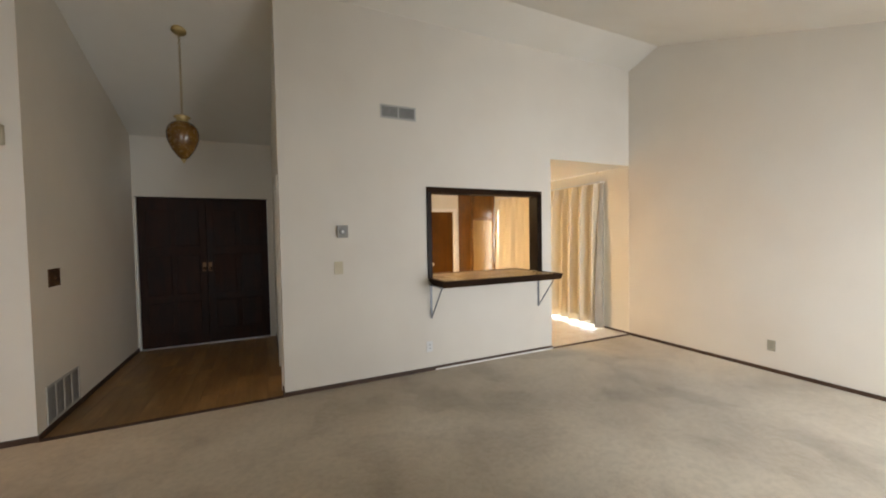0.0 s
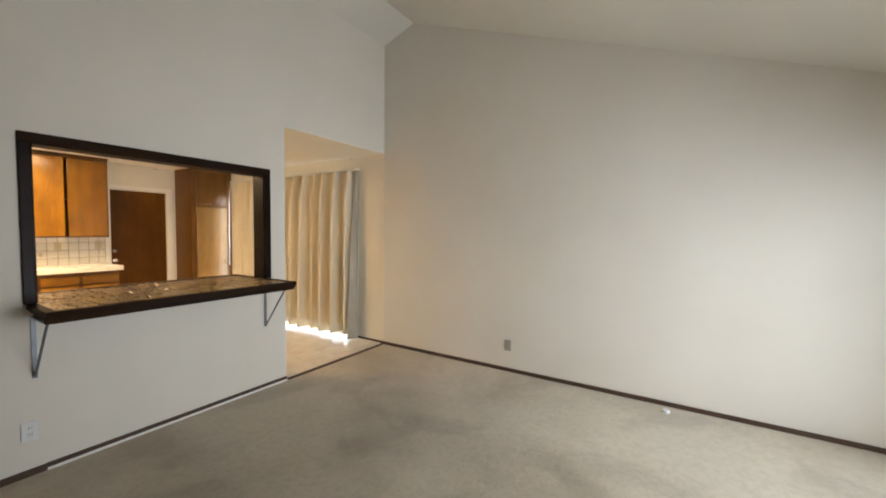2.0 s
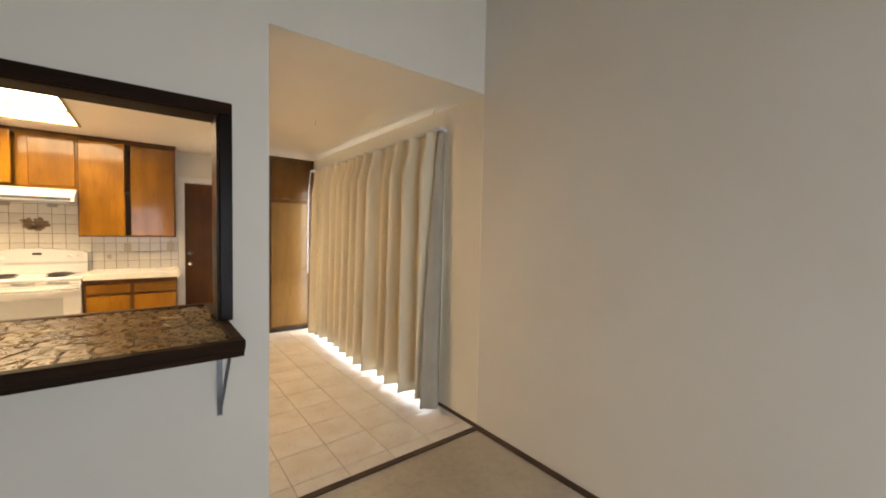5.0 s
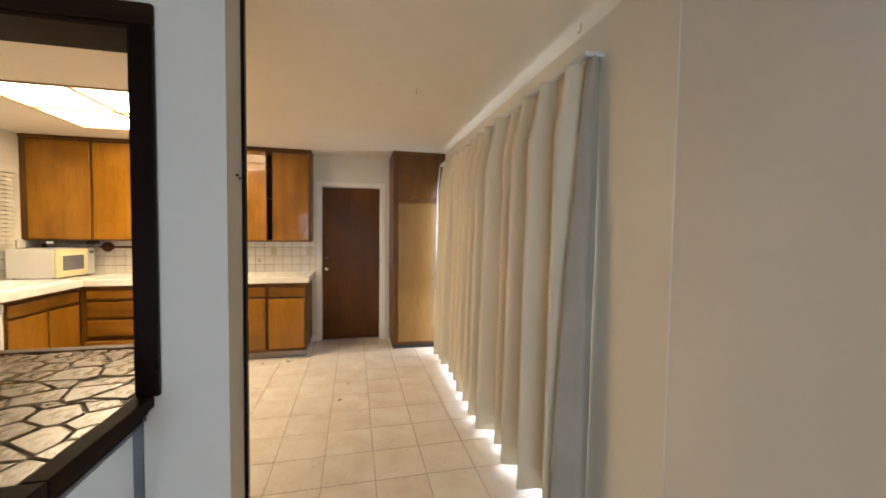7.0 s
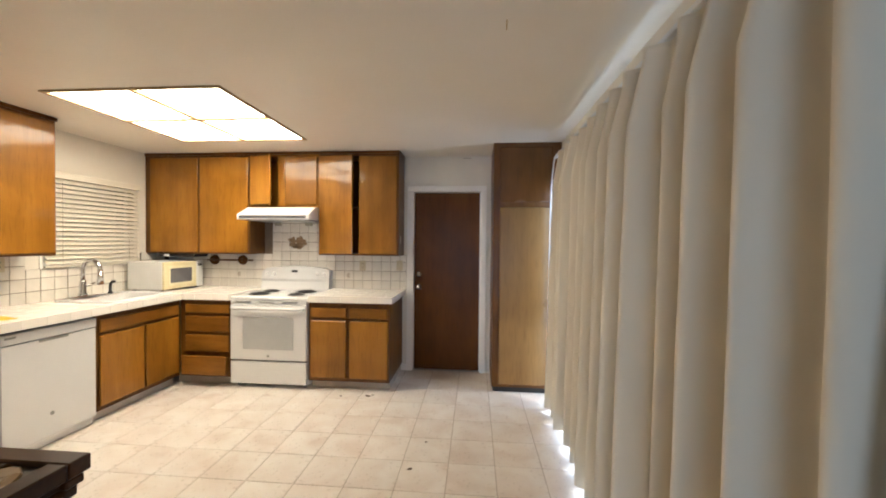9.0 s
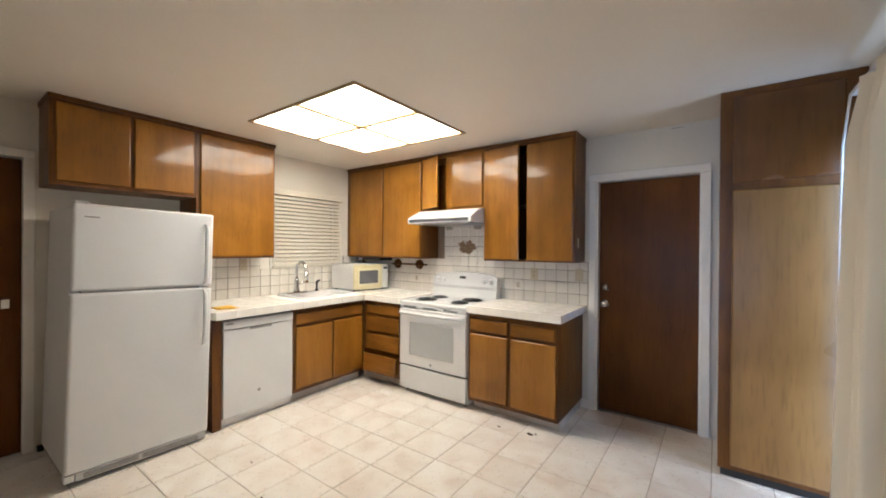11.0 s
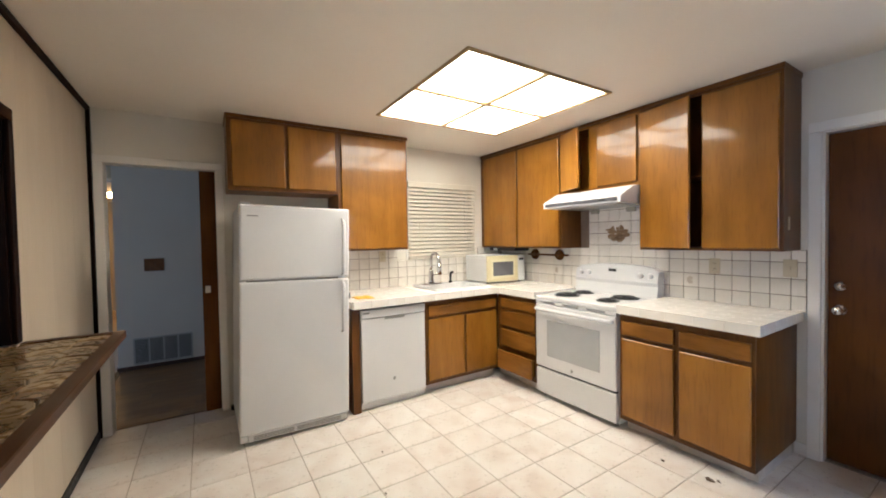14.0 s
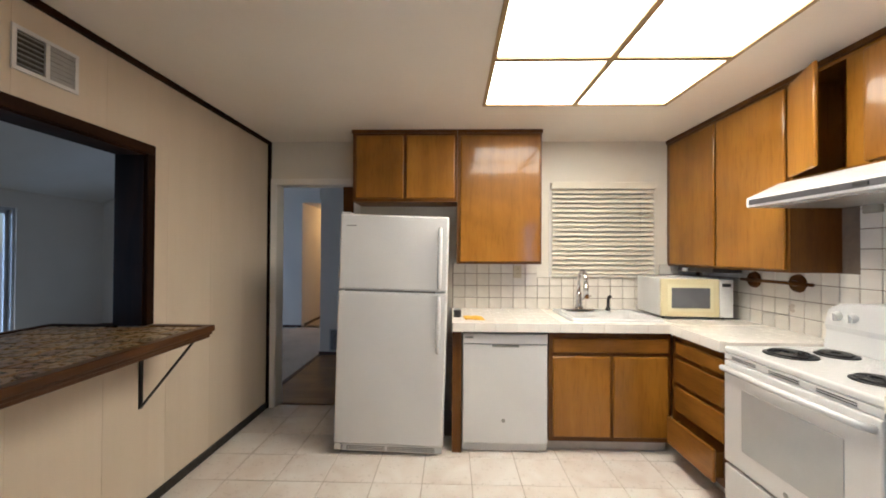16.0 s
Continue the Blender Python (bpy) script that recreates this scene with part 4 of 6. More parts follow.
def build_uppers():
    # above the refrigerator and counter, on the west wall; fronts face east
    F = 0.87
    c = cabinet("wall_cabinet", (0.7, 5.68, 1.85), "glossy orange-brown two-door cabinet above the refrigerator", "wall cabinets")
    part("body", boxes((KW + 0.001, F - 0.001, 5.245, 6.108, 1.855, KC - 0.03)), FRAMEW, c)
    for a, b in ((5.275, 5.668), (5.69, 6.088)):
        knobless_front("door", (F, F + 0.02, a, b, 1.88, 2.40), CABW, c)
    part("cornice", boxes((KW + 0.001, F + 0.012, 5.238, 6.108, KC - 0.03, KC - 0.001)), FRAMEW, c)
    c = cabinet("wall_cabinet", (0.7, 6.46, 1.34), "glossy orange-brown single-door wall cabinet beside the window", "wall cabinets")
    part("body", boxes((KW + 0.001, F - 0.001, 6.11, 6.80, 1.345, KC - 0.03)), FRAMEW, c)
    knobless_front("door", (F, F + 0.02, 6.135, 6.785, 1.362, 2.40), CABW, c)
    part("cornice", boxes((KW + 0.001, F + 0.012, 6.11, 6.808, KC - 0.03, KC - 0.001)), FRAMEW, c)

    # on the north wall; fronts face south
    G = 8.0
    c = cabinet("wall_cabinet", (1.15, 8.15, 1.33), "orange-brown two-door corner wall cabinet", "wall cabinets")
    part("body", boxes((KW + 0.001, 1.77, G + 0.001, KN - 0.001, 1.33, KC - 0.03)), FRAMEW, c)
    for a, b in ((0.60, 1.165), (1.19, 1.755)):
        knobless_front("door", (a, b, G - 0.02, G, 1.345, 2.395), CABW, c)
    part("cornice", boxes((KW + 0.001, 1.77, G - 0.012, KN - 0.001, KC - 0.03, KC - 0.001)), FRAMEW, c)

    c = cabinet("wall_cabinet", (2.16, 8.15, 1.85), "orange-brown cabinet above the hood with one door ajar", "wall cabinets")
    for n_, s_ in (("side_panel", (1.772, 1.79, G + 0.001, KN - 0.001, 1.845, KC - 0.03)), ("side_panel", (2.528, 2.548, G + 0.001, KN - 0.001, 1.845, KC - 0.03)),
                   ("bottom_panel", (1.79, 2.528, G + 0.001, KN - 0.001, 1.845, 1.865)), ("back_panel", (1.79, 2.528, KN - 0.02, KN - 0.001, 1.865, KC - 0.03)),
                   ("top_panel", (1.79, 2.528, G + 0.001, KN - 0.02, KC - 0.05, KC - 0.03)), ("stile", (2.085, 2.185, G + 0.001, G + 0.02, 1.865, KC - 0.05))):
        part(n_, boxes(s_), CABW, c)
    part("cornice", boxes((1.772, 2.548, G - 0.012, KN - 0.001, KC - 0.03, KC - 0.001)), FRAMEW, c)
    knobless_front("door", (2.175, 2.535, G - 0.02, G, 1.87, 2.395), CABW, c)
    door = soft_box(0.0, 0.33, -0.02, 0.0, 1.87, 2.395, 0.007)
    bmesh.ops.rotate(door, verts=door.verts[:], cent=(0, 0, 0), matrix=Matrix.Rotation(radians(-24), 3, "Z"))
    bmesh.ops.translate(door, verts=door.verts[:], vec=(1.785, G - 0.001, 0))
    part("door", door, CABW, c, "small door standing ajar")

    c = cabinet("wall_cabinet", (3.0, 8.15, 1.33), "orange-brown two-door wall cabinet with one door ajar", "wall cabinets")
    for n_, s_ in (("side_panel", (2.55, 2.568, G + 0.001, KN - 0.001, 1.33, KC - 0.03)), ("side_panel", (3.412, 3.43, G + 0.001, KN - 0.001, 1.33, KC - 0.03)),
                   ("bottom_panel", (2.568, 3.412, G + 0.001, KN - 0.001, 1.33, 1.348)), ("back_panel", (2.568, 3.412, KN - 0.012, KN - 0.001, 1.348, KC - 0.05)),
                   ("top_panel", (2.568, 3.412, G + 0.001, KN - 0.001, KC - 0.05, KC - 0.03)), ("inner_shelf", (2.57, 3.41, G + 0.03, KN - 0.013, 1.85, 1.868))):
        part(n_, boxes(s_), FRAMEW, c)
    part("cornice", boxes((2.55, 3.436, G - 0.012, KN - 0.001, KC - 0.03, KC - 0.001)), FRAMEW, c)
    knobless_front("door", (2.995, 3.415, G - 0.02, G, 1.345, 2.395), CABW, c)
    door = soft_box(0.0, 0.40, -0.02, 0.0, 1.345, 2.395, 0.007)
    bmesh.ops.rotate(door, verts=door.verts[:], cent=(0, 0, 0), matrix=Matrix.Rotation(radians(-11), 3, "Z"))
    bmesh.ops.translate(door, verts=door.verts[:], vec=(2.562, G - 0.001, 0))
    part("door", door, CABW, c, "tall door standing slightly open")
    part("catch", soft_box(3.4305, 3.436, 8.07, 8.09, 1.46, 1.54, 0.001), BEIGE, c, "small pale plate on the cabinet's side")


def build_bases():
    F = 1.25
    c = cabinet("base_cabinet", (0.9, 7.2, 0), "brown two-door sink cabinet under white tiled worktop", "base cabinets")
    part("body", boxes((0.56, F - 0.001, 6.765, 7.625, 0.10, 0.8805)), FRAMEW, c)
    part("plinth", boxes((0.56, F - 0.07, 6.765, 7.625, 0, 0.099)), KICK, c, "pale scuffed toe board")
    knobless_front("drawer_front", (F, F + 0.02, 6.79, 7.60, 0.73, 0.835), CABY, c)
    for a, b in ((6.79, 7.195), (7.215, 7.60)):
        knobless_front("door", (F, F + 0.02, a, b, 0.135, 0.705), CABW, c)
    lone("filler_panel", boxes((0.56, 1.262, 6.075, 6.142, 0.0, 0.8805)), FRAMEW, "brown filler panel beside the dishwasher", "panel")

    G = 7.63
    c = cabinet("base_cabinet", (1.5, 7.95, 0), "brown stack of four drawers, the lowest pulled out", "base cabinets")
    part("body", boxes((1.26, 1.80, G + 0.001, KN - 0.02, 0.10, 0.8805)), FRAMEW, c)
    part("plinth", boxes((1.182, 1.80, G + 0.07, KN - 0.02, 0, 0.099)), KICK, c)
    for z0, z1, out in ((0.745, 0.835, 0), (0.555, 0.715, 0), (0.355, 0.525, 0), (0.135, 0.325, 0.055)):
        d = knobless_front("drawer_front", (1.32, 1.785, G - 0.02 - out, G - out, z0, z1), CABX, c)
        if out:
            part("drawer_box", boxes((1.345, 1.355, G - out, G, z0 + 0.02, z1 - 0.03), (1.75, 1.76, G - out, G, z0 + 0.02, z1 - 0.03), (1.355, 1.75, G - out, G, z0 + 0.02, z0 + 0.03)), PANTW, d)

    c = cabinet("base_cabinet", (3.01, 7.95, 0), "brown base cabinet with two drawers above two doors", "base cabinets")
    part("body", boxes((2.612, 3.42, G + 0.001, KN - 0.02, 0.10, 0.8805)), FRAMEW, c)
    part("plinth", boxes((2.612, 3.405, G + 0.09, KN - 0.02, 0, 0.099)), KICK, c)
    for a, b in ((2.635, 2.995), (3.025, 3.405)):
        knobless_front("drawer_front", (a, b, G - 0.02, G, 0.725, 0.83), CABX, c)
        knobless_front("door", (a, b, G - 0.02, G, 0.135, 0.70), CABW, c)

    c = thing("pantry_cabinet", (4.72, 8.0, 0), "tall brown pantry cabinet with a worn pale lower door", "cabinet")
    part("body", boxes((4.415, EAST - 0.006, 7.741, KN - 0.001, 0.07, KC - 0.001)), FRAMEW, c)
    part("plinth", boxes((4.43, EAST - 0.006, 7.775, KN - 0.001, 0, 0.07)), BLACKB, c)
    knobless_front("door", (4.478, 4.975, 7.722, 7.74, 1.875, 2.405), PANTD, c)
    knobless_front("door", (4.478, 4.975, 7.722, 7.74, 0.10, 1.825), PANTW, c)


KICK = plain("scuffed_toe_board", (0.50, 0.46, 0.40), (0.64, 0.60, 0.53), 6.0, (0.5, 0.7), 60, 0.2)
CABY = wood("wide_drawer_veneer", (0.195, 0.078, 0.009), (0.245, 0.102, 0.012), (0.295, 0.130, 0.017), "Y", (0.34, 0.46), 0.35, 1.0, 1.8, 0.2)
build_uppers()
build_bases()


# ---------------------------------------------------------------- worktop, sink, splashback
def build_worktop():
    w = thing("worktop", (1.2, 7.9, 0.86), "white tiled worktop running round the kitchen corner", "worktop")
    part("bed", boxes((KW + 0.013, 1.285, 6.075, 6.95, 0.8815, 0.9362), (KW + 0.013, 1.285, 7.62, KN - 0.013, 0.8815, 0.9362), (KW + 0.013, 0.66, 6.95, 7.62, 0.8815, 0.9362), (1.19, 1.285, 6.95, 7.62, 0.8815, 0.9362),
                      (1.285, 1.80, 7.595, KN - 0.013, 0.8815, 0.9362)), LGROUT, w, "pale grout bed")
    part("bed", boxes((2.612, 3.435, 7.595, KN - 0.013, 0.8815, 0.9362)), LGROUT, w)
    S, G = 0.1555, 0.0007

    def top_tiles(x0, x1, y0, y1, hole=None):
        nx, ny = max(1, round((x1 - x0) / S)), max(1, round((y1 - y0) / S))
        dx, dy = (x1 - x0) / nx, (y1 - y0) / ny
        mesh = None
        for i in range(nx):
            for j in range(ny):
                a, b = x0 + i * dx, y0 + j * dy
                if hole and a + dx > hole[0] + 0.02 and a < hole[1] - 0.02 and b + dy > hole[2] + 0.02 and b < hole[3] - 0.02:
                    continue
                if mesh is None:
                    ob = part("tile", soft_box(a + G, a + dx - G, b + G, b + dy - G, 0.928, 0.938, 0.002, 1), CTILE, w)
                    mesh = ob.data
                else:
                    piece("tile", mesh, (a + dx / 2, b + dy / 2, 0.933), w)

    top_tiles(KW + 0.014, 1.262, 6.078, 8.28, (0.66, 1.19, 6.95, 7.62))
    top_tiles(1.287, 1.80, 7.63, 8.28)
    top_tiles(2.612, 3.41, 7.63, 8.28)

    def caps_y(x0, x1, y0, y1):
        n = round((y1 - y0) / S)
        for k in range(n):
            a = y0 + k * (y1 - y0) / n
            part("edge_tile", soft_box(x0, x1, a + 0.0005, a + (y1 - y0) / n - 0.0005, 0.881, 0.944, 0.0018, 2), CTILE, w)

    def caps_x(y0, y1, x0, x1):
        n = round((x1 - x0) / S)
        for k in range(n):
            a = x0 + k * (x1 - x0) / n
            part("edge_tile", soft_box(a + 0.0005, a + (x1 - x0) / n - 0.0005, y0, y1, 0.881, 0.944, 0.0018, 2), CTILE, w)

    caps_y(1.263, 1.31, 6.078, 7.585)
    caps_x(7.585, 7.629, 1.263, 1.80)
    caps_x(7.585, 7.629, 2.612, 3.455)
    caps_y(3.411, 3.455, 7.63, 8.285)

    s = thing("sink", (0.93, 7.285, 0.75), "white enamelled double-rim drop-in sink", "sink")
    bm = bmesh.new()
    ring = [(0.655, 1.195, 6.94, 7.63, 0.955), (0.70, 1.15, 6.985, 7.585, 0.955), (0.72, 1.13, 7.005, 7.565, 0.94), (0.75, 1.10, 7.035, 7.535, 0.77)]
    loops = []
    for x0, x1, y0, y1, z in ring:
        r = 0.045
        pts = []
        for cx, cy, a0 in ((x1 - r, y1 - r, 0), (x0 + r, y1 - r, 90), (x0 + r, y0 + r, 180), (x1 - r, y0 + r, 270)):
            for k in range(6):
                a = radians(a0 + 18 * k)
                pts.append((cx + r * math.cos(a), cy + r * math.sin(a), z))
        loops.append(pts)
    low = [(x, y, 0.934) for x, y, _ in loops[0]]
    rings = [[bm.verts.new(p) for p in pts] for pts in [low] + loops]
    for r0, r1 in zip(rings, rings[1:]):
        for k in range(24):
            bm.faces.new((r0[k], r0[(k + 1) % 24], r1[(k + 1) % 24], r1[k]))
    bm.faces.new(rings[-1])
    part("basin", bm, WHITE, s, smooth=True)
    f = thing("faucet", (0.66, 7.20, 0.955), "tall chrome pull-down kitchen faucet", "faucet")
    X, Y = 0.70, 7.16
    part("deck_plate", soft_box(X - 0.03, X + 0.035, Y - 0.12, Y + 0.12, 0.955, 0.967, 0.005), CHROME, f)
    bm = bmesh.new()
    lathe(bm, [(0.034, 0.967), (0.034, 0.985), (0.026, 1.0), (0.026, 1.09), (0.017, 1.115)], (X, Y), 20)
    part("column", bm, CHROME, f, smooth=True)
    bm = bmesh.new()
    arc = [(X, Y, 1.10), (X, Y, 1.18)] + [(X + 0.085 - 0.085 * math.cos(radians(a)), Y, 1.205 + 0.085 * math.sin(radians(a))) for a in range(0, 181, 15)]
    tube(bm, arc, 0.0155, 14)
    part("spout", bm, CHROME, f, smooth=True)
    bm = bmesh.new()
    rod(bm, (X + 0.17, Y, 1.205), (X + 0.175, Y, 1.07), 0.018, 18, 0.026)
    part("spray_head", bm, CHROME, f, smooth=True)
    bm = bmesh.new()
    rod(bm, (X, Y + 0.02, 1.045), (X + 0.01, Y + 0.10, 1.075), 0.008, 10)
    part("lever", bm, CHROME, f, smooth=True)
    sp = thing("side_sprayer", (0.72, 7.40, 0.955), "small black side sprayer beside the faucet", "sprayer")
    bm = bmesh.new()
    lathe(bm, [(0.02, 0.955), (0.018, 0.975), (0.011, 0.98), (0.012, 1.03)], (0.72, 7.40), 14)
    part("base", bm, BLACK, sp, smooth=True)
    bm = bmesh.new()
    tube(bm, [(0.72, 7.40, 1.02), (0.722, 7.40, 1.05), (0.74, 7.40, 1.07), (0.77, 7.40, 1.075)], 0.012, 10)
    part("nozzle", bm, BLACK, sp, smooth=True)


def build_splashback():
    P = 0.1085
    b = thing("splashback", (2.0, KN, 0.94), "white square wall tiles with brown grout", "splashback", kind="structure")
    part("grout", boxes((KW + 0.001, 1.765, KN - 0.008, KN - 0.001, 0.93, 1.329), (1.765, 2.552, KN - 0.008, KN - 0.001, 0.88, 1.84), (2.552, 3.462, KN - 0.008, KN - 0.001, 0.93, 1.329)), GROUT, b, "dark brown grout")
    bm = soft_box(-P / 2 + 0.0022, P / 2 - 0.0022, -0.005, 0.005, -P / 2 + 0.0022, P / 2 - 0.0022, 0.0018, 1)
    ob = part("tile", bm, BTILE, b)
    mesh = ob.data
    X0, Z0 = KW + 0.037, 0.925
    ob.location = (X0 + P / 2, KN - 0.0105, Z0 + P / 2)
    first = True
    n = 26
    for i in range(n):
        x = X0 + P * (i + 0.5)
        rows = 8 if 1.77 < x - P / 2 and x + P / 2 < 2.56 else 3
        for j in range(-1 if rows == 8 else 0, rows):
            z = Z0 + P * (j + 0.5)
            if first:
                first = False
                continue
            piece("tile", mesh, (x, KN - 0.0105, z), b)
    # cut row under the cabinets
    half = None
    for i in range(n):
        x = X0 + P * (i + 0.5)
        if 1.77 < x - P / 2 and x + P / 2 < 2.56:
            continue
        if half is None:
            half = part("tile", soft_box(x - P / 2 + 0.0022, x + P / 2 - 0.0022, KN - 0.0155, KN - 0.0055, Z0 + 3 * P + 0.0022, 1.328, 0.0018, 1), BTILE, b).data
        else:
            piece("tile", half, (x, KN - 0.0105, (Z0 + 3 * P + 0.0022 + 1.328) / 2), b)
    # cut column beside the door casing
    for j in range(4):
        part("tile", soft_box(X0 + n * P + 0.0022, 3.461, KN - 0.0155, KN - 0.0055, Z0 + j * P + 0.0022, min(1.328, Z0 + (j + 1) * P - 0.0022), 0.0018, 1), BTILE, b)
    w = thing("splashback", (KW, 7.2, 0.94), "white square wall tiles with brown grout under the window", "splashback", kind="structure")
    part("grout", boxes((KW + 0.001, KW + 0.008, 6.075, 6.838, 0.93, 1.343), (KW + 0.001, KW + 0.008, 6.838, 7.926, 0.93, 1.2175), (KW + 0.001, KW + 0.008, 7.926, KN - 0.017, 0.93, 1.329)), GROUT, w, "dark brown grout")
    mesh = None
    for i in range(20):
        y = 6.08 + P * (i + 0.5)
        if y + P / 2 > 8.285:
            break
        low = 6.94 - P / 2 < y < 7.895 + P / 2
        for j in range(4):
            z0 = 0.925 + P * j
            z1 = min(z0 + P, 1.219 if low else 1.345)
            if z1 - z0 < 0.03:
                continue
            if z1 - z0 > P - 0.001:
                if mesh is None:
                    mesh = part("tile", soft_box(KW + 0.0055, KW + 0.0155, y - P / 2 + 0.0022, y + P / 2 - 0.0022, z0 + 0.0022, z1 - 0.0022, 0.0018, 1), BTILE, w).data
                else:
                    piece("tile", mesh, (KW + 0.0105, y, z0 + P / 2), w)
            else:
                part("tile", soft_box(KW + 0.0055, KW + 0.0155, y - P / 2 + 0.0022, y + P / 2 - 0.0022, z0 + 0.0022, z1 - 0.0022, 0.0018, 1), BTILE, w)


build_worktop()


# ---------------------------------------------------------------- appliances
def build_refrigerator():
    r = thing("refrigerator", (1.0, 5.627, 0), "white top-freezer refrigerator with textured doors", "refrigerator")
    y0, y1 = 5.242, 6.012
    part("body", soft_box(0.62, 1.252, y0 + 0.006, y1 - 0.006, 0.05, 1.665, 0.006), FRIDGEW, r)
    lo = part("door", soft_box(1.264, 1.338, y0, y1, 0.072, 1.137, 0.016, 3), FRIDGEW, r, "tall lower door", smooth=False)
    hi = part("door", soft_box(1.264, 1.338, y0, y1, 1.150, 1.678, 0.016, 3), FRIDGEW, r, "freezer door")
    part("gasket", boxes((1.2525, 1.2635, y0 + 0.02, y1 - 0.02, 0.09, 1.13), (1.2525, 1.2635, y0 + 0.02, y1 - 0.02, 1.155, 1.67)), GREYV, r)
    part("door_gap", boxes((1.2645, 1.322, y0 + 0.05, y1 - 0.085, 1.1375, 1.1495)), GREYV, r, "grey gasket between the doors")
    for door, z0, z1, low in ((lo, 0.72, 1.122, True), (hi, 1.165, 1.60, False)):
        # moulded strap handle: flat bar standing off the door, joined to it at the split
        bm = bmesh.new()
        Y = y1 - 0.058
        a, b = (z1, z0) if low else (z0, z1)
        line = [(1.3385, a), (1.372, a + (b - a) * 0.05), (1.383, a + (b - a) * 0.15), (1.386, a + (b - a) * 0.5), (1.383, a + (b - a) * 0.85), (1.372, a + (b - a) * 0.95), (1.3385, b)]
        rows = []
        for i, (x, z) in enumerate(line):
            t = 0.5 + 0.5 * min(1, min(i, len(line) - 1 - i) / 2)
            rows.append([bm.verts.new((x + dx, Y + dy * t, z)) for dx, dy in ((0, -0.017), (0.010, -0.012), (0.012, 0.0), (0.010, 0.012), (0, 0.017), (-0.006, 0.0))])
        for r0, r1 in zip(rows, rows[1:]):
            for i in range(6):
                bm.faces.new((r0[i], r0[(i + 1) % 6], r1[(i + 1) % 6], r1[i]))
        bm.faces.new(rows[0][::-1])
        bm.faces.new(rows[-1])
        part("handle", bm, WHITE, door, "white moulded strap handle", smooth=True)
    part("badge", boxes((1.3382, 1.3395, 5.292, 5.362, 1.595, 1.603)), GREYV, hi, "thin grey maker's badge")
    part("hinge_cap", soft_box(1.22, 1.32, y0 + 0.01, y0 + 0.07, 1.6785, 1.695, 0.004), WHITED, r)
    part("hinge_foot", soft_box(1.262, 1.325, y0 + 0.004, y0 + 0.05, 0.022, 0.068, 0.006), WHITED, r)
    g = part("grille", soft_box(1.264, 1.318, y0 + 0.055, y1 - 0.01, 0.016, 0.066, 0.005), WHITED, r, "slotted toe grille")
    for a, b in ((y0 + 0.09, y0 + 0.36), (y0 + 0.38, y1 - 0.06)):
        for k in range(3):
            part("slot", boxes((1.3182, 1.3195, a, b, 0.026 + k * 0.011, 0.032 + k * 0.011)), GREYV, g)
    for y, z in ((y0 + 0.06, -0.017), (y1 - 0.06, 0.0)):
        for x in (0.68, 1.2):
            bm = bmesh.new()
            rod(bm, (x, y, z), (x, y, 0.0495), 0.02, 12)
            part("foot", bm, GREYV, r)
    # it leans a little on the uneven floor
    r.rotation_euler = (radians(-1.35), 0, 0)
    r.location.z = 0.019


def build_dishwasher():
    d = thing("dishwasher", (0.95, 6.45, 0), "white built-in dishwasher under the worktop", "dishwasher")
    part("body", boxes((0.58, 1.235, 6.152, 6.755, 0.02, 0.858)), WHITED, d)
    door = part("door", soft_box(1.236, 1.268, 6.152, 6.752, 0.085, 0.785, 0.004), WHITE, d)
    part("control_panel", soft_box(1.236, 1.274, 6.152, 6.752, 0.790, 0.858, 0.005), WHITE, d)
    part("handle_pocket", soft_box(1.2685, 1.271, 6.36, 6.55, 0.765, 0.784, 0.002), GREYV, door, "grey pocket handle")
    part("label_bar", boxes((1.2745, 1.2755, 6.165, 6.225, 0.828, 0.842)), GREYV, d, "tiny unreadable label")
    bm = bmesh.new()
    rod(bm, (1.268, 6.44, 0.245), (1.2705, 6.44, 0.245), 0.014, 16)
    part("emblem", bm, GREYV, door, "small round grey emblem")
    part("kick_plate", boxes((1.17, 1.20, 6.155, 6.75, 0.011, 0.084)), STRIP, d)
    # black bar stands for the shade in the gap below the worktop
    part("gap_shade", boxes((1.20, 1.236, 6.152, 6.755, 0.8585, 0.8805)), BLACK, d)


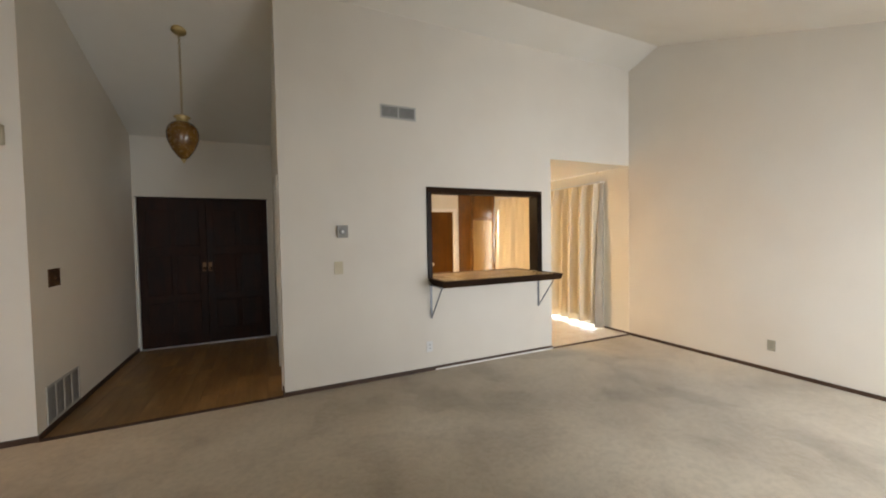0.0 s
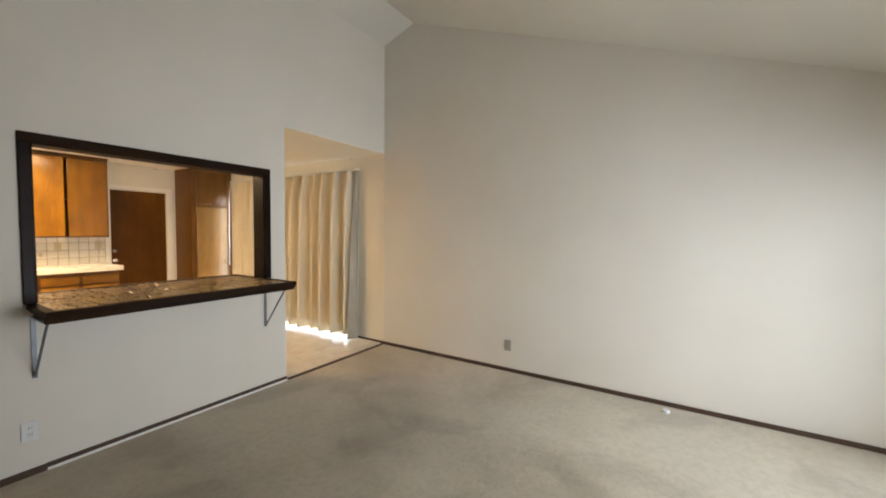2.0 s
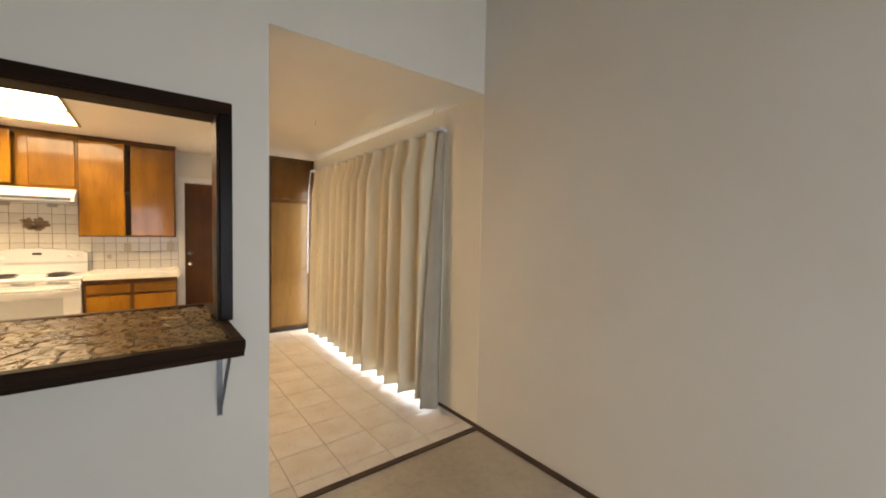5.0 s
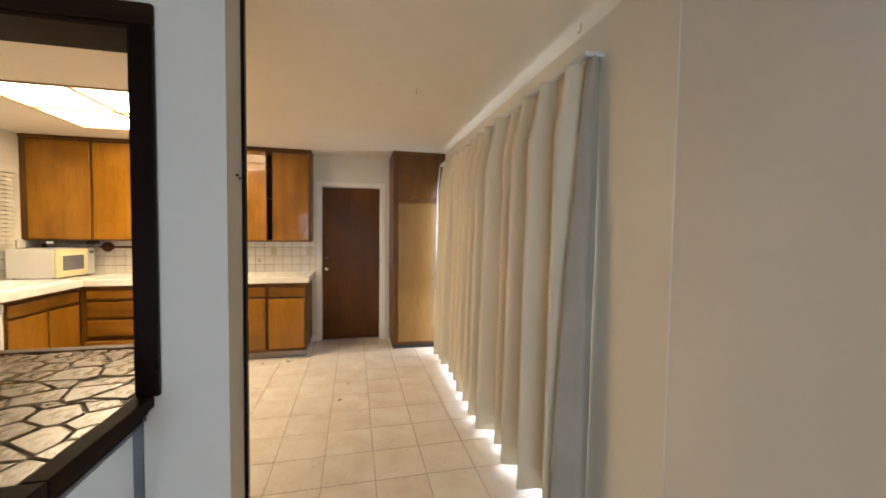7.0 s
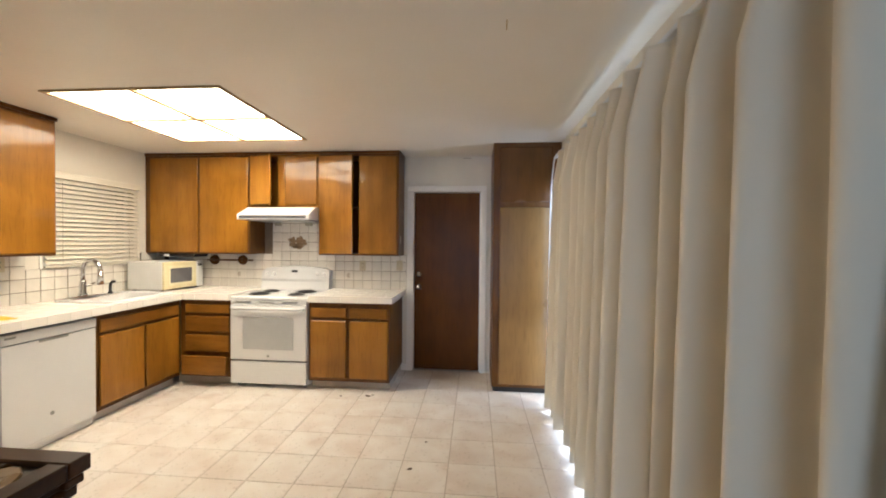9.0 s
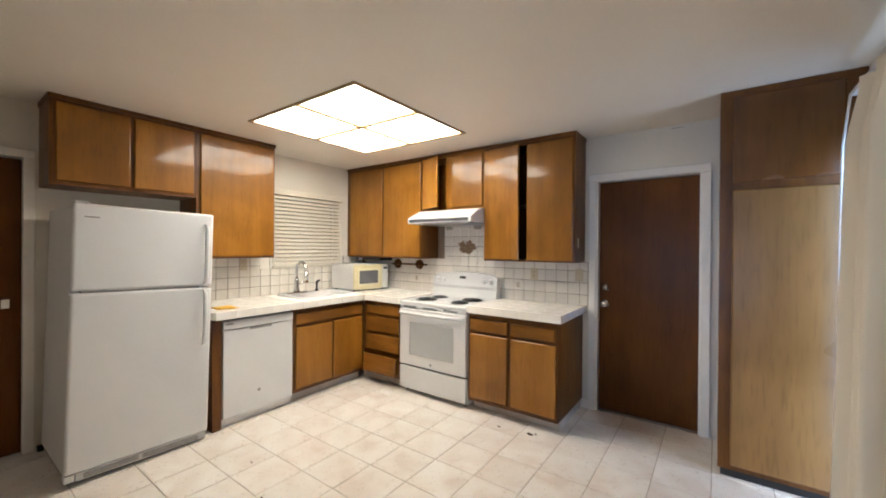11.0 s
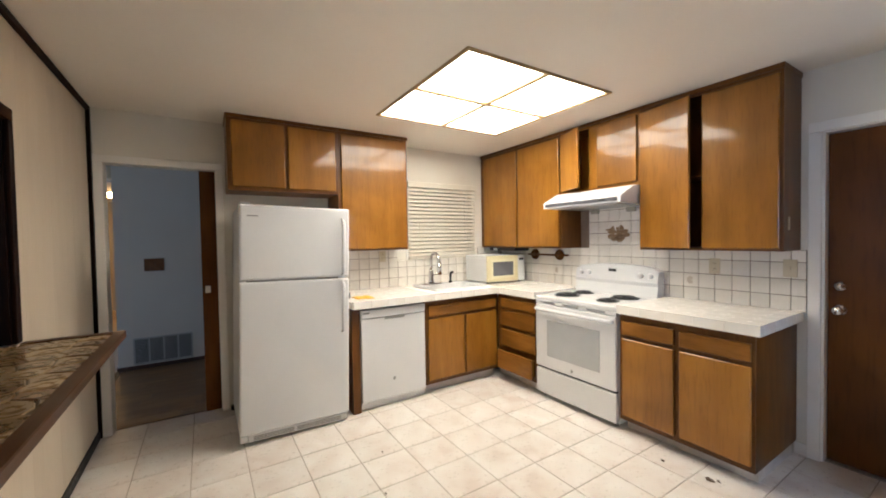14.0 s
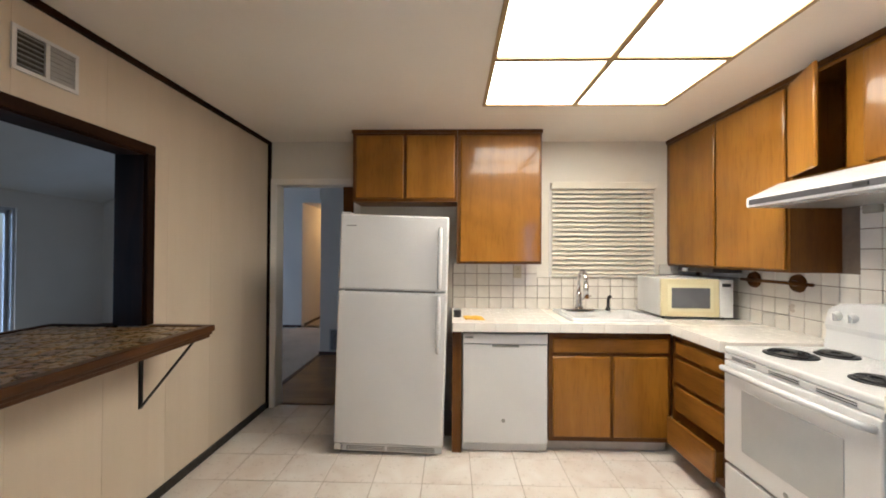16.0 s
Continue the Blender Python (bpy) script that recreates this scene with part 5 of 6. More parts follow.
def build_stove():
    s = thing("stove", (2.2, 7.95, 0), "white electric coil range with an oven window", "stove")
    x0, x1 = 1.808, 2.602
    part("body", boxes((x0, x1, 7.64, 8.27, 0.045, 0.885)), WHITE, s)
    part("cooktop", soft_box(x0 - 0.003, x1 + 0.003, 7.605, 8.27, 0.886, 0.922, 0.010, 3), WHITE, s)
    door = part("oven_door", soft_box(x0 + 0.004, x1 - 0.004, 7.598, 7.639, 0.292, 0.848, 0.008, 2), WHITE, s)
    part("oven_window", soft_box(1.945, 2.465, 7.594, 7.599, 0.40, 0.72, 0.002), OVENG, door, "grey oven window")
    bm = bmesh.new()
    tube(bm, [(x0 + 0.03, 7.598, 0.805), (x0 + 0.04, 7.562, 0.812), (2.205, 7.552, 0.812), (x1 - 0.04, 7.562, 0.812), (x1 - 0.03, 7.598, 0.805)], 0.016, 10)
    part("handle", bm, WHITE, door, "white bar handle", smooth=True)
    part("vent_trim", boxes((x0 + 0.004, x1 - 0.004, 7.604, 7.638, 0.853, 0.884)), WHITE, s)
    for k in range(3):
        for q in range(2):
            part("vent_slot", boxes((x0 + 0.06 + k * 0.24, x0 + 0.22 + k * 0.24, 7.601, 7.6035, 0.862 + 0.010 * q, 0.866 + 0.010 * q)), BLACK, s)
    part("drawer", soft_box(x0 + 0.004, x1 - 0.004, 7.60, 7.639, 0.055, 0.275, 0.008, 2), WHITE, s, "warming drawer")
    # black filler gives the slit between door and drawer its shadow
    part("shadow_gap", boxes((x0 + 0.01, x1 - 0.01, 7.62, 7.6395, 0.277, 0.290)), BLACK, s)
    bm = bmesh.new()
    rod(bm, (2.205, 7.598, 0.335), (2.205, 7.5955, 0.335), 0.013, 16)
    part("emblem", bm, GREYV, door, "small round grey emblem")
    # backguard with a bowed top
    bm = bmesh.new()
    n = 16
    cols = []
    for k in range(n + 1):
        u = k / n
        x = x0 + u * (x1 - x0)
        z = 1.160 + 0.035 * (1 - (2 * u - 1) ** 2) - (0.02 if k in (0, n) else 0)
        cols.append([bm.verts.new(p) for p in ((x, 8.15, 0.923), (x, 8.165, 1.02), (x, 8.155, 1.05), (x, 8.175, z - 0.01), (x, 8.19, z), (x, 8.262, z), (x, 8.262, 0.923))])
    for a, b in zip(cols, cols[1:]):
        for i in range(7):
            bm.faces.new((a[i], b[i], b[(i + 1) % 7], a[(i + 1) % 7]))
    bm.faces.new(cols[0][::-1])
    bm.faces.new(cols[-1])
    guard = part("backguard", bm, WHITE, s, "bowed white control panel")
    for x in (1.875, 1.955, 2.46, 2.54):
        bm = bmesh.new()
        rod(bm, (x, 8.165, 1.105), (x, 8.135, 1.10), 0.025, 18, 0.021)
        box(bm, x - 0.004, x + 0.004, 8.128, 8.136, 1.08, 1.122)
        part("knob", bm, WHITED, guard)
    part("display", boxes((2.165, 2.235, 8.158, 8.166, 1.125, 1.15)), BLACK, guard, "dark clock display")
    for x, y, r in ((2.0, 7.80, 0.098), (2.0, 8.03, 0.075), (2.40, 7.80, 0.075), (2.40, 8.03, 0.098)):
        bm = bmesh.new()
        lathe(bm, [(r + 0.012, 0.9215), (r + 0.012, 0.927), (r, 0.928), (r * 0.6, 0.9225)], (x, y), 28)
        pan = part("drip_pan", bm, BLACK, s, "black drip pan", smooth=True)
        bm = bmesh.new()
        pts = []
        turns = 4
        for k in range(turns * 20 + 1):
            a = 2 * math.pi * k / 20
            q = 0.022 + (r - 0.026) * k / (turns * 20)
            pts.append((x + q * math.cos(a), y + q * math.sin(a), 0.933))
        tube(bm, pts, 0.0055, 6)
        part("coil", bm, BLACK, pan, "black heating coil", smooth=True)
    for x in (x0 + 0.05, x1 - 0.05):
        for y in (7.68, 8.2):
            bm = bmesh.new()
            rod(bm, (x, y, 0), (x, y, 0.0445), 0.018, 10)
            part("foot", bm, GREYV, s)


STRIP = plain("dark_grey_control_strip", (0.05, 0.05, 0.055), (0.08, 0.08, 0.085), 6.0, (0.25, 0.4), 80, 0.05)


def build_hood():
    h = thing("range_hood", (2.16, 8.0, 1.70), "white under-cabinet range hood with a dark control strip", "range hood")
    bm = bmesh.new()
    along_x(bm, [(8.28, 1.70), (7.75, 1.70), (7.75, 1.752), (7.935, 1.842), (8.28, 1.842)], 1.776, 2.546)
    bmesh.ops.bevel(bm, geom=bm.edges[:], offset=0.004, segments=2, affect="EDGES")
    part("canopy", bm, WHITE, h)
    part("control_strip", boxes((1.80, 2.52, 7.7465, 7.7495, 1.712, 1.742)), STRIP, h, "dark grey control strip")
    part("switch", boxes((2.36, 2.42, 7.742, 7.7465, 1.719, 1.735)), BLACK, h)
    part("filter", boxes((1.85, 2.47, 7.82, 8.2, 1.692, 1.6995)), ALU, h, "metal mesh filter")


def build_microwave():
    m = thing("microwave", (0.84, 7.965, 0.94), "small white microwave with a yellowed door frame, standing in the corner", "microwave")
    at = Matrix.Translation((0.84, 7.965, 0.94)) @ Matrix.Rotation(radians(86), 4, "Z")

    def turned(bm):
        bmesh.ops.transform(bm, matrix=at, verts=bm.verts[:])
        return bm

    # front faces local -y
    part("case", turned(soft_box(-0.28, 0.24, -0.195, 0.22, 0.015, 0.308, 0.008)), WHITED, m)
    door = part("door", turned(soft_box(-0.28, 0.142, -0.220, -0.196, 0.017, 0.306, 0.007)), CREAM, m, "yellowed cream door frame")
    part("bezel", turned(soft_box(-0.232, 0.098, -0.2245, -0.2195, 0.058, 0.264, 0.004)), CREAMD, door, "raised pale yellow bezel")
    part("window", turned(soft_box(-0.205, 0.070, -0.2275, -0.224, 0.085, 0.238, 0.003)), MWG, door, "dark door window")
    panel = part("control_panel", turned(soft_box(0.144, 0.24, -0.220, -0.196, 0.017, 0.306, 0.006)), WHITED, m)
    part("display", turned(soft_box(0.160, 0.222, -0.2225, -0.2195, 0.248, 0.274, 0.002, 1)), BLACK, panel, "small black display")
    for k in range(4):
        for q in range(2):
            part("button", turned(soft_box(0.162 + 0.033 * q, 0.187 + 0.033 * q, -0.2225, -0.2195, 0.06 + 0.042 * k, 0.085 + 0.042 * k, 0.002, 1)), WHITED, panel)
    for x in (-0.24, 0.2):
        for y in (-0.16, 0.18):
            bm = bmesh.new()
            rod(bm, (x, y, 0), (x, y, 0.0145), 0.012, 10)
            part("foot", turned(bm), BLACK, m)


CREAMD = plain("pale_yellow_plastic", (0.72, 0.66, 0.42), (0.77, 0.71, 0.48), 4.0, (0.3, 0.45), 120, 0.05)


def build_ceiling_light():
    L = thing("ceiling_light", (2.012, 6.89, KC), "large square recessed fluorescent ceiling light with four diffusers", "ceiling light")
    x0, x1, y0, y1 = 1.40, 2.625, 6.285, 7.503
    for s in ((x0 - 0.012, x1 + 0.012, y0 - 0.012, y0 + 0.012), (x0 - 0.012, x1 + 0.012, y1 - 0.012, y1 + 0.012), (x0 - 0.012, x0 + 0.012, y0 + 0.0125, y1 - 0.0125), (x1 - 0.012, x1 + 0.012, y0 + 0.0125, y1 - 0.0125)):
        part("frame", boxes((*s, KC - 0.012, KC - 0.001)), GILT, L, "thin brass-coloured frame")
    xm, ym = (x0 + x1) / 2, (y0 + y1) / 2
    part("cross_bar", boxes((xm - 0.017, xm + 0.017, y0 + 0.0125, y1 - 0.0125, KC - 0.012, KC + 0.002)), GILT, L)
    part("cross_bar", boxes((x0 + 0.0125, xm - 0.0175, ym - 0.017, ym + 0.017, KC - 0.012, KC + 0.002)), GILT, L)
    part("cross_bar", boxes((xm + 0.0175, x1 - 0.0125, ym - 0.017, ym + 0.017, KC - 0.012, KC + 0.002)), GILT, L)
    for a, b in ((x0 + 0.002, xm - 0.0005), (xm + 0.0005, x1 - 0.002)):
        for c, d in ((y0 + 0.002, ym - 0.0005), (ym + 0.0005, y1 - 0.002)):
            part("diffuser", boxes((a, b, c, d, KC + 0.003, KC + 0.009)), PANEL_GLOW, L, "glowing white diffuser")


build_refrigerator()
build_dishwasher()
build_stove()
build_hood()
build_microwave()
build_ceiling_light()


# ---------------------------------------------------------------- small kitchen things
def plate(name, axis, at, a, z, w, h, out, mat_, label, category, sockets=0, toggle=False, gang=0):
    """A cover plate on a wall. axis: the wall's normal; out: +1 or -1, the side the room is on."""
    p = thing(name, (at, a, z) if axis == "x" else (a, at, z), label, category)

    def bx(t0, t1, s0, s1, z0, z1, r):
        t0, t1 = sorted((at + out * t0, at + out * t1))
        return soft_box(t0, t1, s0, s1, z0, z1, r, 2) if axis == "x" else soft_box(s0, s1, t0, t1, z0, z1, r, 2)

    cover = part("cover", bx(0.0005, 0.007, a - w / 2, a + w / 2, z - h / 2, z + h / 2, 0.002), mat_, p)
    for k in range(sockets):
        zz = z + (k - (sockets - 1) / 2) * 0.04
        part("socket", bx(0.007, 0.0095, a - 0.016, a + 0.016, zz - 0.014, zz + 0.014, 0.001), mat_, cover)
        for d in (-0.006, 0.006):
            part("slot", bx(0.0096, 0.0104, a + d - 0.0015, a + d + 0.0015, zz - 0.005, zz + 0.006, 0.0002), BLACK, cover)
    if toggle:
        part("toggle", bx(0.007, 0.018, a - 0.005, a + 0.005, z - 0.010, z + 0.012, 0.001), mat_, cover)
    return p


def register(name, axis, at, a0, a1, z0, z1, out, mat_, label, cols, louvres, back=None, shut=None):
    """A wall register with louvres in each column."""
    v = thing(name, (at, (a0 + a1) / 2, z0) if axis == "x" else ((a0 + a1) / 2, at, z0), label, "vent")

    def bx(t0, t1, s0, s1, q0, q1):
        t0, t1 = sorted((at + out * t0, at + out * t1))
        return boxes((t0, t1, s0, s1, q0, q1)) if axis == "x" else boxes((s0, s1, t0, t1, q0, q1))

    # near-black sheet on the wall, in place of the unlit hollow behind the louvres
    part("backing", bx(0.0005, 0.003, a0 + 0.004, a1 - 0.004, z0 + 0.004, z1 - 0.004), back or VENTD, v)
    b = 0.016
    part("rim", bx(0.0031, 0.011, a0, a1, z0, z0 + b), mat_, v)
    part("rim", bx(0.0031, 0.011, a0, a1, z1 - b, z1), mat_, v)
    n = cols + 1
    for k in range(n):
        c = a0 + b / 2 + k * (a1 - a0 - b) / cols
        part("mullion", bx(0.0031, 0.0105, c - b / 2, c + b / 2, z0 + b + 0.0005, z1 - b - 0.0005), mat_, v)
    for k in range(cols):
        c0 = a0 + b / 2 + k * (a1 - a0 - b) / cols + b / 2 + 0.001
        c1 = a0 + b / 2 + (k + 1) * (a1 - a0 - b) / cols - b / 2 - 0.001
        for q in range(louvres):
            z = z0 + b + (q + 0.5) * (z1 - z0 - 2 * b) / louvres
            h = (z1 - z0 - 2 * b) / louvres * (0.30 if shut is None else 0.10 if k == shut else 0.46)
            part("louvre", bx(0.0035, 0.0085, c0, c1, z - h, z + h), LOUVRE if back is None else mat_, v)


GREYR = plain("pale_grey_register_paint", (0.40, 0.39, 0.37), (0.47, 0.46, 0.44), 6.0, (0.45, 0.6), 80, 0.1)
# greyer than the rims: the louvres' own shading is put into this colour
LOUVRE = plain("shaded_louvre_metal", (0.26, 0.26, 0.25), (0.33, 0.33, 0.32), 6.0, (0.4, 0.6), 80, 0.1)


FADED = plain("faded_tile_print", (0.50, 0.44, 0.36), (0.58, 0.52, 0.44), 30.0, (0.15, 0.25), 40, 0.05)
OLIVE = plain("olive_grey_plastic", (0.30, 0.28, 0.22), (0.36, 0.335, 0.27), 5.0, (0.35, 0.5), 120, 0.05)


def build_small():
    for y, z in ((4.305, 1.622), (4.33, 1.616)):
        bm = bmesh.new()
        rod(bm, (3.6245, y, z), (3.6305, y, z), 0.004, 8)
        lone("nail", bm, BLACK, "small dark nail in the opening's reveal", "nail", "nails in the reveal")
    lone("wall_crack", boxes((4.10, 4.19, KN - 0.0012, KN - 0.0004, 2.424, 2.427)), BASEW, "short brown crack in the plaster above the door", "crack")
    plate("wall_outlet", "y", KN - 0.0155, 2.955, 1.205, 0.072, 0.115, -1, BEIGE, "beige double outlet on the tiled splashback", "outlet", 2)
    plate("light_switch", "y", KN - 0.0155, 3.385, 1.212, 0.072, 0.115, -1, BEIGE, "beige light switch at the splashback's end", "switch", toggle=True)
    plate("wall_outlet", "x", KW + 0.0155, 6.66, 1.27, 0.072, 0.115, 1, BEIGE, "beige double outlet on the tiled splashback", "outlet", 2)
    plate("wall_outlet", "x", EAST, 2.50, 0.277, 0.072, 0.115, -1, OLIVE, "olive-grey double outlet low on the wall", "outlet", 2)
    plate("wall_outlet", "y", PASS0, 1.895, 0.27, 0.072, 0.115, -1, WHITED, "white double outlet low on the wall", "outlet", 2)
    plate("light_switch", "y", PASS0, 0.934, 1.19, 0.085, 0.125, -1, BEIGE, "beige light switch under the thermostat", "switch", toggle=True)
    plate("wall_plate", "x", HALL_W, 4.58, 1.20, 0.19, 0.145, 1, COPPER, "brown metal four-switch plate in the entry", "switch plate", toggle=True)
    t = thing("thermostat", (0.978, PASS0, 1.485), "small grey square thermostat with a round dial", "thermostat")
    part("case", soft_box(0.926, 1.031, PASS0 - 0.032, PASS0 - 0.0005, 1.487, 1.608, 0.006), GREYP, t)
    bm = bmesh.new()
    rod(bm, (0.978, PASS0 - 0.032, 1.547), (0.978, PASS0 - 0.042, 1.547), 0.034, 24, 0.03)
    part("dial", bm, GREYV, t)
    bm = bmesh.new()
    rod(bm, (0.978, PASS0 - 0.0421, 1.547), (0.978, PASS0 - 0.046, 1.547), 0.014, 16)
    part("dial_centre", bm, WHITED, t)
    register("wall_register", "y", PASS0, 1.392, 1.78, 2.716, 2.855, -1, GREYR, "grey metal air register high on the wall", 2, 9)
    register("wall_register", "y", PASS1 + 0.012, 2.325, 2.585, 2.135, 2.31, 1, WHITED, "white air register above the serving opening", 2, 7, shut=1)
    register("return_grille", "x", HALL_W, 4.36, 4.93, 0.055, 0.36, 1, GREYR, "large grey return air grille by the floor", 4, 16)
    # chime on the stub wall
    c = thing("door_chime", (-1.45, PASS0, 2.19), "small beige door chime box high on the wall", "door chime")
    part("case", soft_box(-1.53, -1.385, PASS0 - 0.05, PASS0 - 0.0005, 2.19, 2.335, 0.006), BEIGE, c)

    u = thing("under_cabinet_fixture", (0.9, 8.12, 1.29), "flat black fixture under the corner wall cabinet", "fixture")
    part("housing", soft_box(0.66, 1.10, 8.02, 8.24, 1.292, 1.3295, 0.006), BLACK, u)
    part("tab", soft_box(0.74, 0.80, 8.008, 8.0195, 1.296, 1.32, 0.003), WHITED, u, "small white tab")

    # towel rail under the corner cabinet
    r = thing("towel_rail", (1.34, KN - 0.02, 1.2), "dark brown wooden rail between two round rosettes", "towel rail")
    for x in (1.155, 1.505):
        bm = bmesh.new()
        rod(bm, (x, KN - 0.0158, 1.252), (x, KN - 0.032, 1.252), 0.060, 24, 0.054)
        rod(bm, (x, KN - 0.032, 1.252), (x, KN - 0.062, 1.252), 0.018, 14)
        part("rosette", bm, DOORW, r)
    bm = bmesh.new()
    rod(bm, (1.10, KN - 0.07, 1.252), (1.66, KN - 0.07, 1.252), 0.011, 12)
    part("bar", bm, DOORW, r, smooth=True)

    # fruit motif on the tiles above the stove, and paler motifs
    rnd = random.Random(21)
    d = thing("tile_motif", (2.17, KN - 0.016, 1.40), "brown fruit basket motif on the tiles above the stove", "tile motif")
    for k in range(52):
        a, q = rnd.uniform(0, 6.28), rnd.uniform(0, 1) ** 0.6
        x, z = 2.17 + 0.105 * q * math.cos(a), 1.462 + 0.066 * q * math.sin(a)
        w, h = rnd.uniform(0.013, 0.029), rnd.uniform(0.010, 0.022)
        bm = bmesh.new()
        ring = [bm.verts.new((x + w * math.cos(b) * (1 + 0.2 * rnd.random()), KN - 0.0172 - 0.0004 * (k % 5), z + h * math.sin(b))) for b in (radians(36 * i) for i in range(10))]
        bm.faces.new(ring)
        ext = bmesh.ops.extrude_face_region(bm, geom=bm.faces[:])
        bmesh.ops.translate(bm, verts=[v for v in ext["geom"] if isinstance(v, bmesh.types.BMVert)], vec=(0, -0.0003, 0))
        part("painted_fruit", bm, DECO, d)
    for cx, cz in ((1.461, 1.087), (2.787, 1.088)):
        d = thing("tile_motif", (cx, KN - 0.016, cz), "faded pale brown flower motif on a wall tile", "tile motif")
        for k in range(7):
            a = 0.9 * k
            x, z = cx + 0.017 * math.cos(a) * (k > 0), cz + 0.020 * math.sin(a) * (k > 0)
            bm = bmesh.new()
            ring = [bm.verts.new((x + 0.009 * math.cos(b), KN - 0.0160 - 0.0002 * k, z + 0.012 * math.sin(b))) for b in (radians(45 * i) for i in range(8))]
            ext = bmesh.ops.extrude_face_region(bm, geom=[bm.faces.new(ring)])
            bmesh.ops.translate(bm, verts=[v for v in ext["geom"] if isinstance(v, bmesh.types.BMVert)], vec=(0, -0.0002, 0))
            part("petal", bm, FADED, d)
    for x in (1.95, 2.315):
        lone("hood_clip", soft_box(x - 0.042, x + 0.042, KN - 0.045, KN - 0.0166, 1.655, 1.699, 0.004, 1), OLIVE, "grey-beige mounting clip under the range hood", "clip")

    y = thing("sponge_cloth", (1.12, 6.20, 0.938), "folded yellow cloth on the worktop", "cloth")
    bm = bmesh.new()
    n = 8
    grid = [[bm.verts.new((1.04 + 0.13 * i / n, 6.155 + 0.14 * j / n + 0.02 * i / n, 0.943 + 0.016 * math.sin(math.pi * i / n) * math.sin(math.pi * j / n) + 0.004 * math.sin(7 * i / n + 5 * j / n))) for j in range(n + 1)] for i in range(n + 1)]
    for i in range(n):
        for j in range(n):
            bm.faces.new((grid[i][j], grid[i + 1][j], grid[i + 1][j + 1], grid[i][j + 1]))
    cl = part("fold", bm, YELLOW, y, smooth=True)
    so = cl.modifiers.new("thickness", "SOLIDIFY")
    so.thickness, so.offset = 0.008, 0
    bm = bmesh.new()
    lathe(bm, [(0.028, 0.9382), (0.030, 0.942), (0.030, 0.985), (0.028, 0.992), (0.022, 0.992)], (1.03, 6.115), 20)
    lone("jar", bm, BLACK, "small black jar on the worktop", "jar")

    for x, yy in ((4.99, 4.72), (4.37, 5.70)):
        h = thing("ceiling_hook", (x, yy, KC), "small brass swag hook screwed into the ceiling", "hook", "ceiling hooks")
        bm = bmesh.new()
        tube(bm, [(x, yy, KC), (x, yy, KC - 0.02)] + [(x, yy + 0.012 - 0.012 * math.cos(radians(a)), KC - 0.022 - 0.014 * math.sin(radians(a))) for a in range(0, 200, 25)], 0.0025, 6)
        part("hook", bm, BRASS, h, smooth=True)
    rnd = random.Random(8)
    for x, yy, s in ((3.835, 6.41, 0.022), (2.99, 7.49, 0.016), (3.24, 7.52, 0.036), (3.275, 7.545, 0.022), (3.9, 6.75, 0.012), (1.9, 6.05, 0.012), (2.3, 5.9, 0.01)):
        bm = bmesh.new()
        a0 = rnd.uniform(0, 3)
        ring = [bm.verts.new((x + s * math.cos(a + a0) * rnd.uniform(0.5, 1), yy + 0.28 * s * math.sin(a + a0) * rnd.uniform(0.5, 1) + 0.3 * s * math.cos(a), 0.0125 + rnd.uniform(0, 0.004))) for a in (radians(45 * i) for i in range(8))]
        ext = bmesh.ops.extrude_face_region(bm, geom=[bm.faces.new(ring)])
        bmesh.ops.translate(bm, verts=[v for v in ext["geom"] if isinstance(v, bmesh.types.BMVert)], vec=(0, 0, 0.003))
        lone("dry_leaf", bm, LEAF, "small dry brown leaf scrap on the tile floor", "leaf", "leaf scraps on the floor")
    bm = bmesh.new()
    lathe(bm, [(0.03, 0.001), (0.03, 0.018), (0.022, 0.024), (0.008, 0.026)], (4.92, 1.04), 16)
    lone("cap", bm, WHITED, "small white plastic cap lying by the wall", "cap")
    w = thing("doorstop", (0.56, 5.26, 0), "small dark rubber wedge by the refrigerator", "doorstop")
    part("wedge", soft_box(0.55, 0.59, 5.235, 5.268, 0.012, 0.05, 0.004), BLACK, w)


GREYP = plain("grey_plastic", (0.24, 0.23, 0.21), (0.32, 0.31, 0.285), 6.0, (0.4, 0.55), 80, 0.1)
build_small()


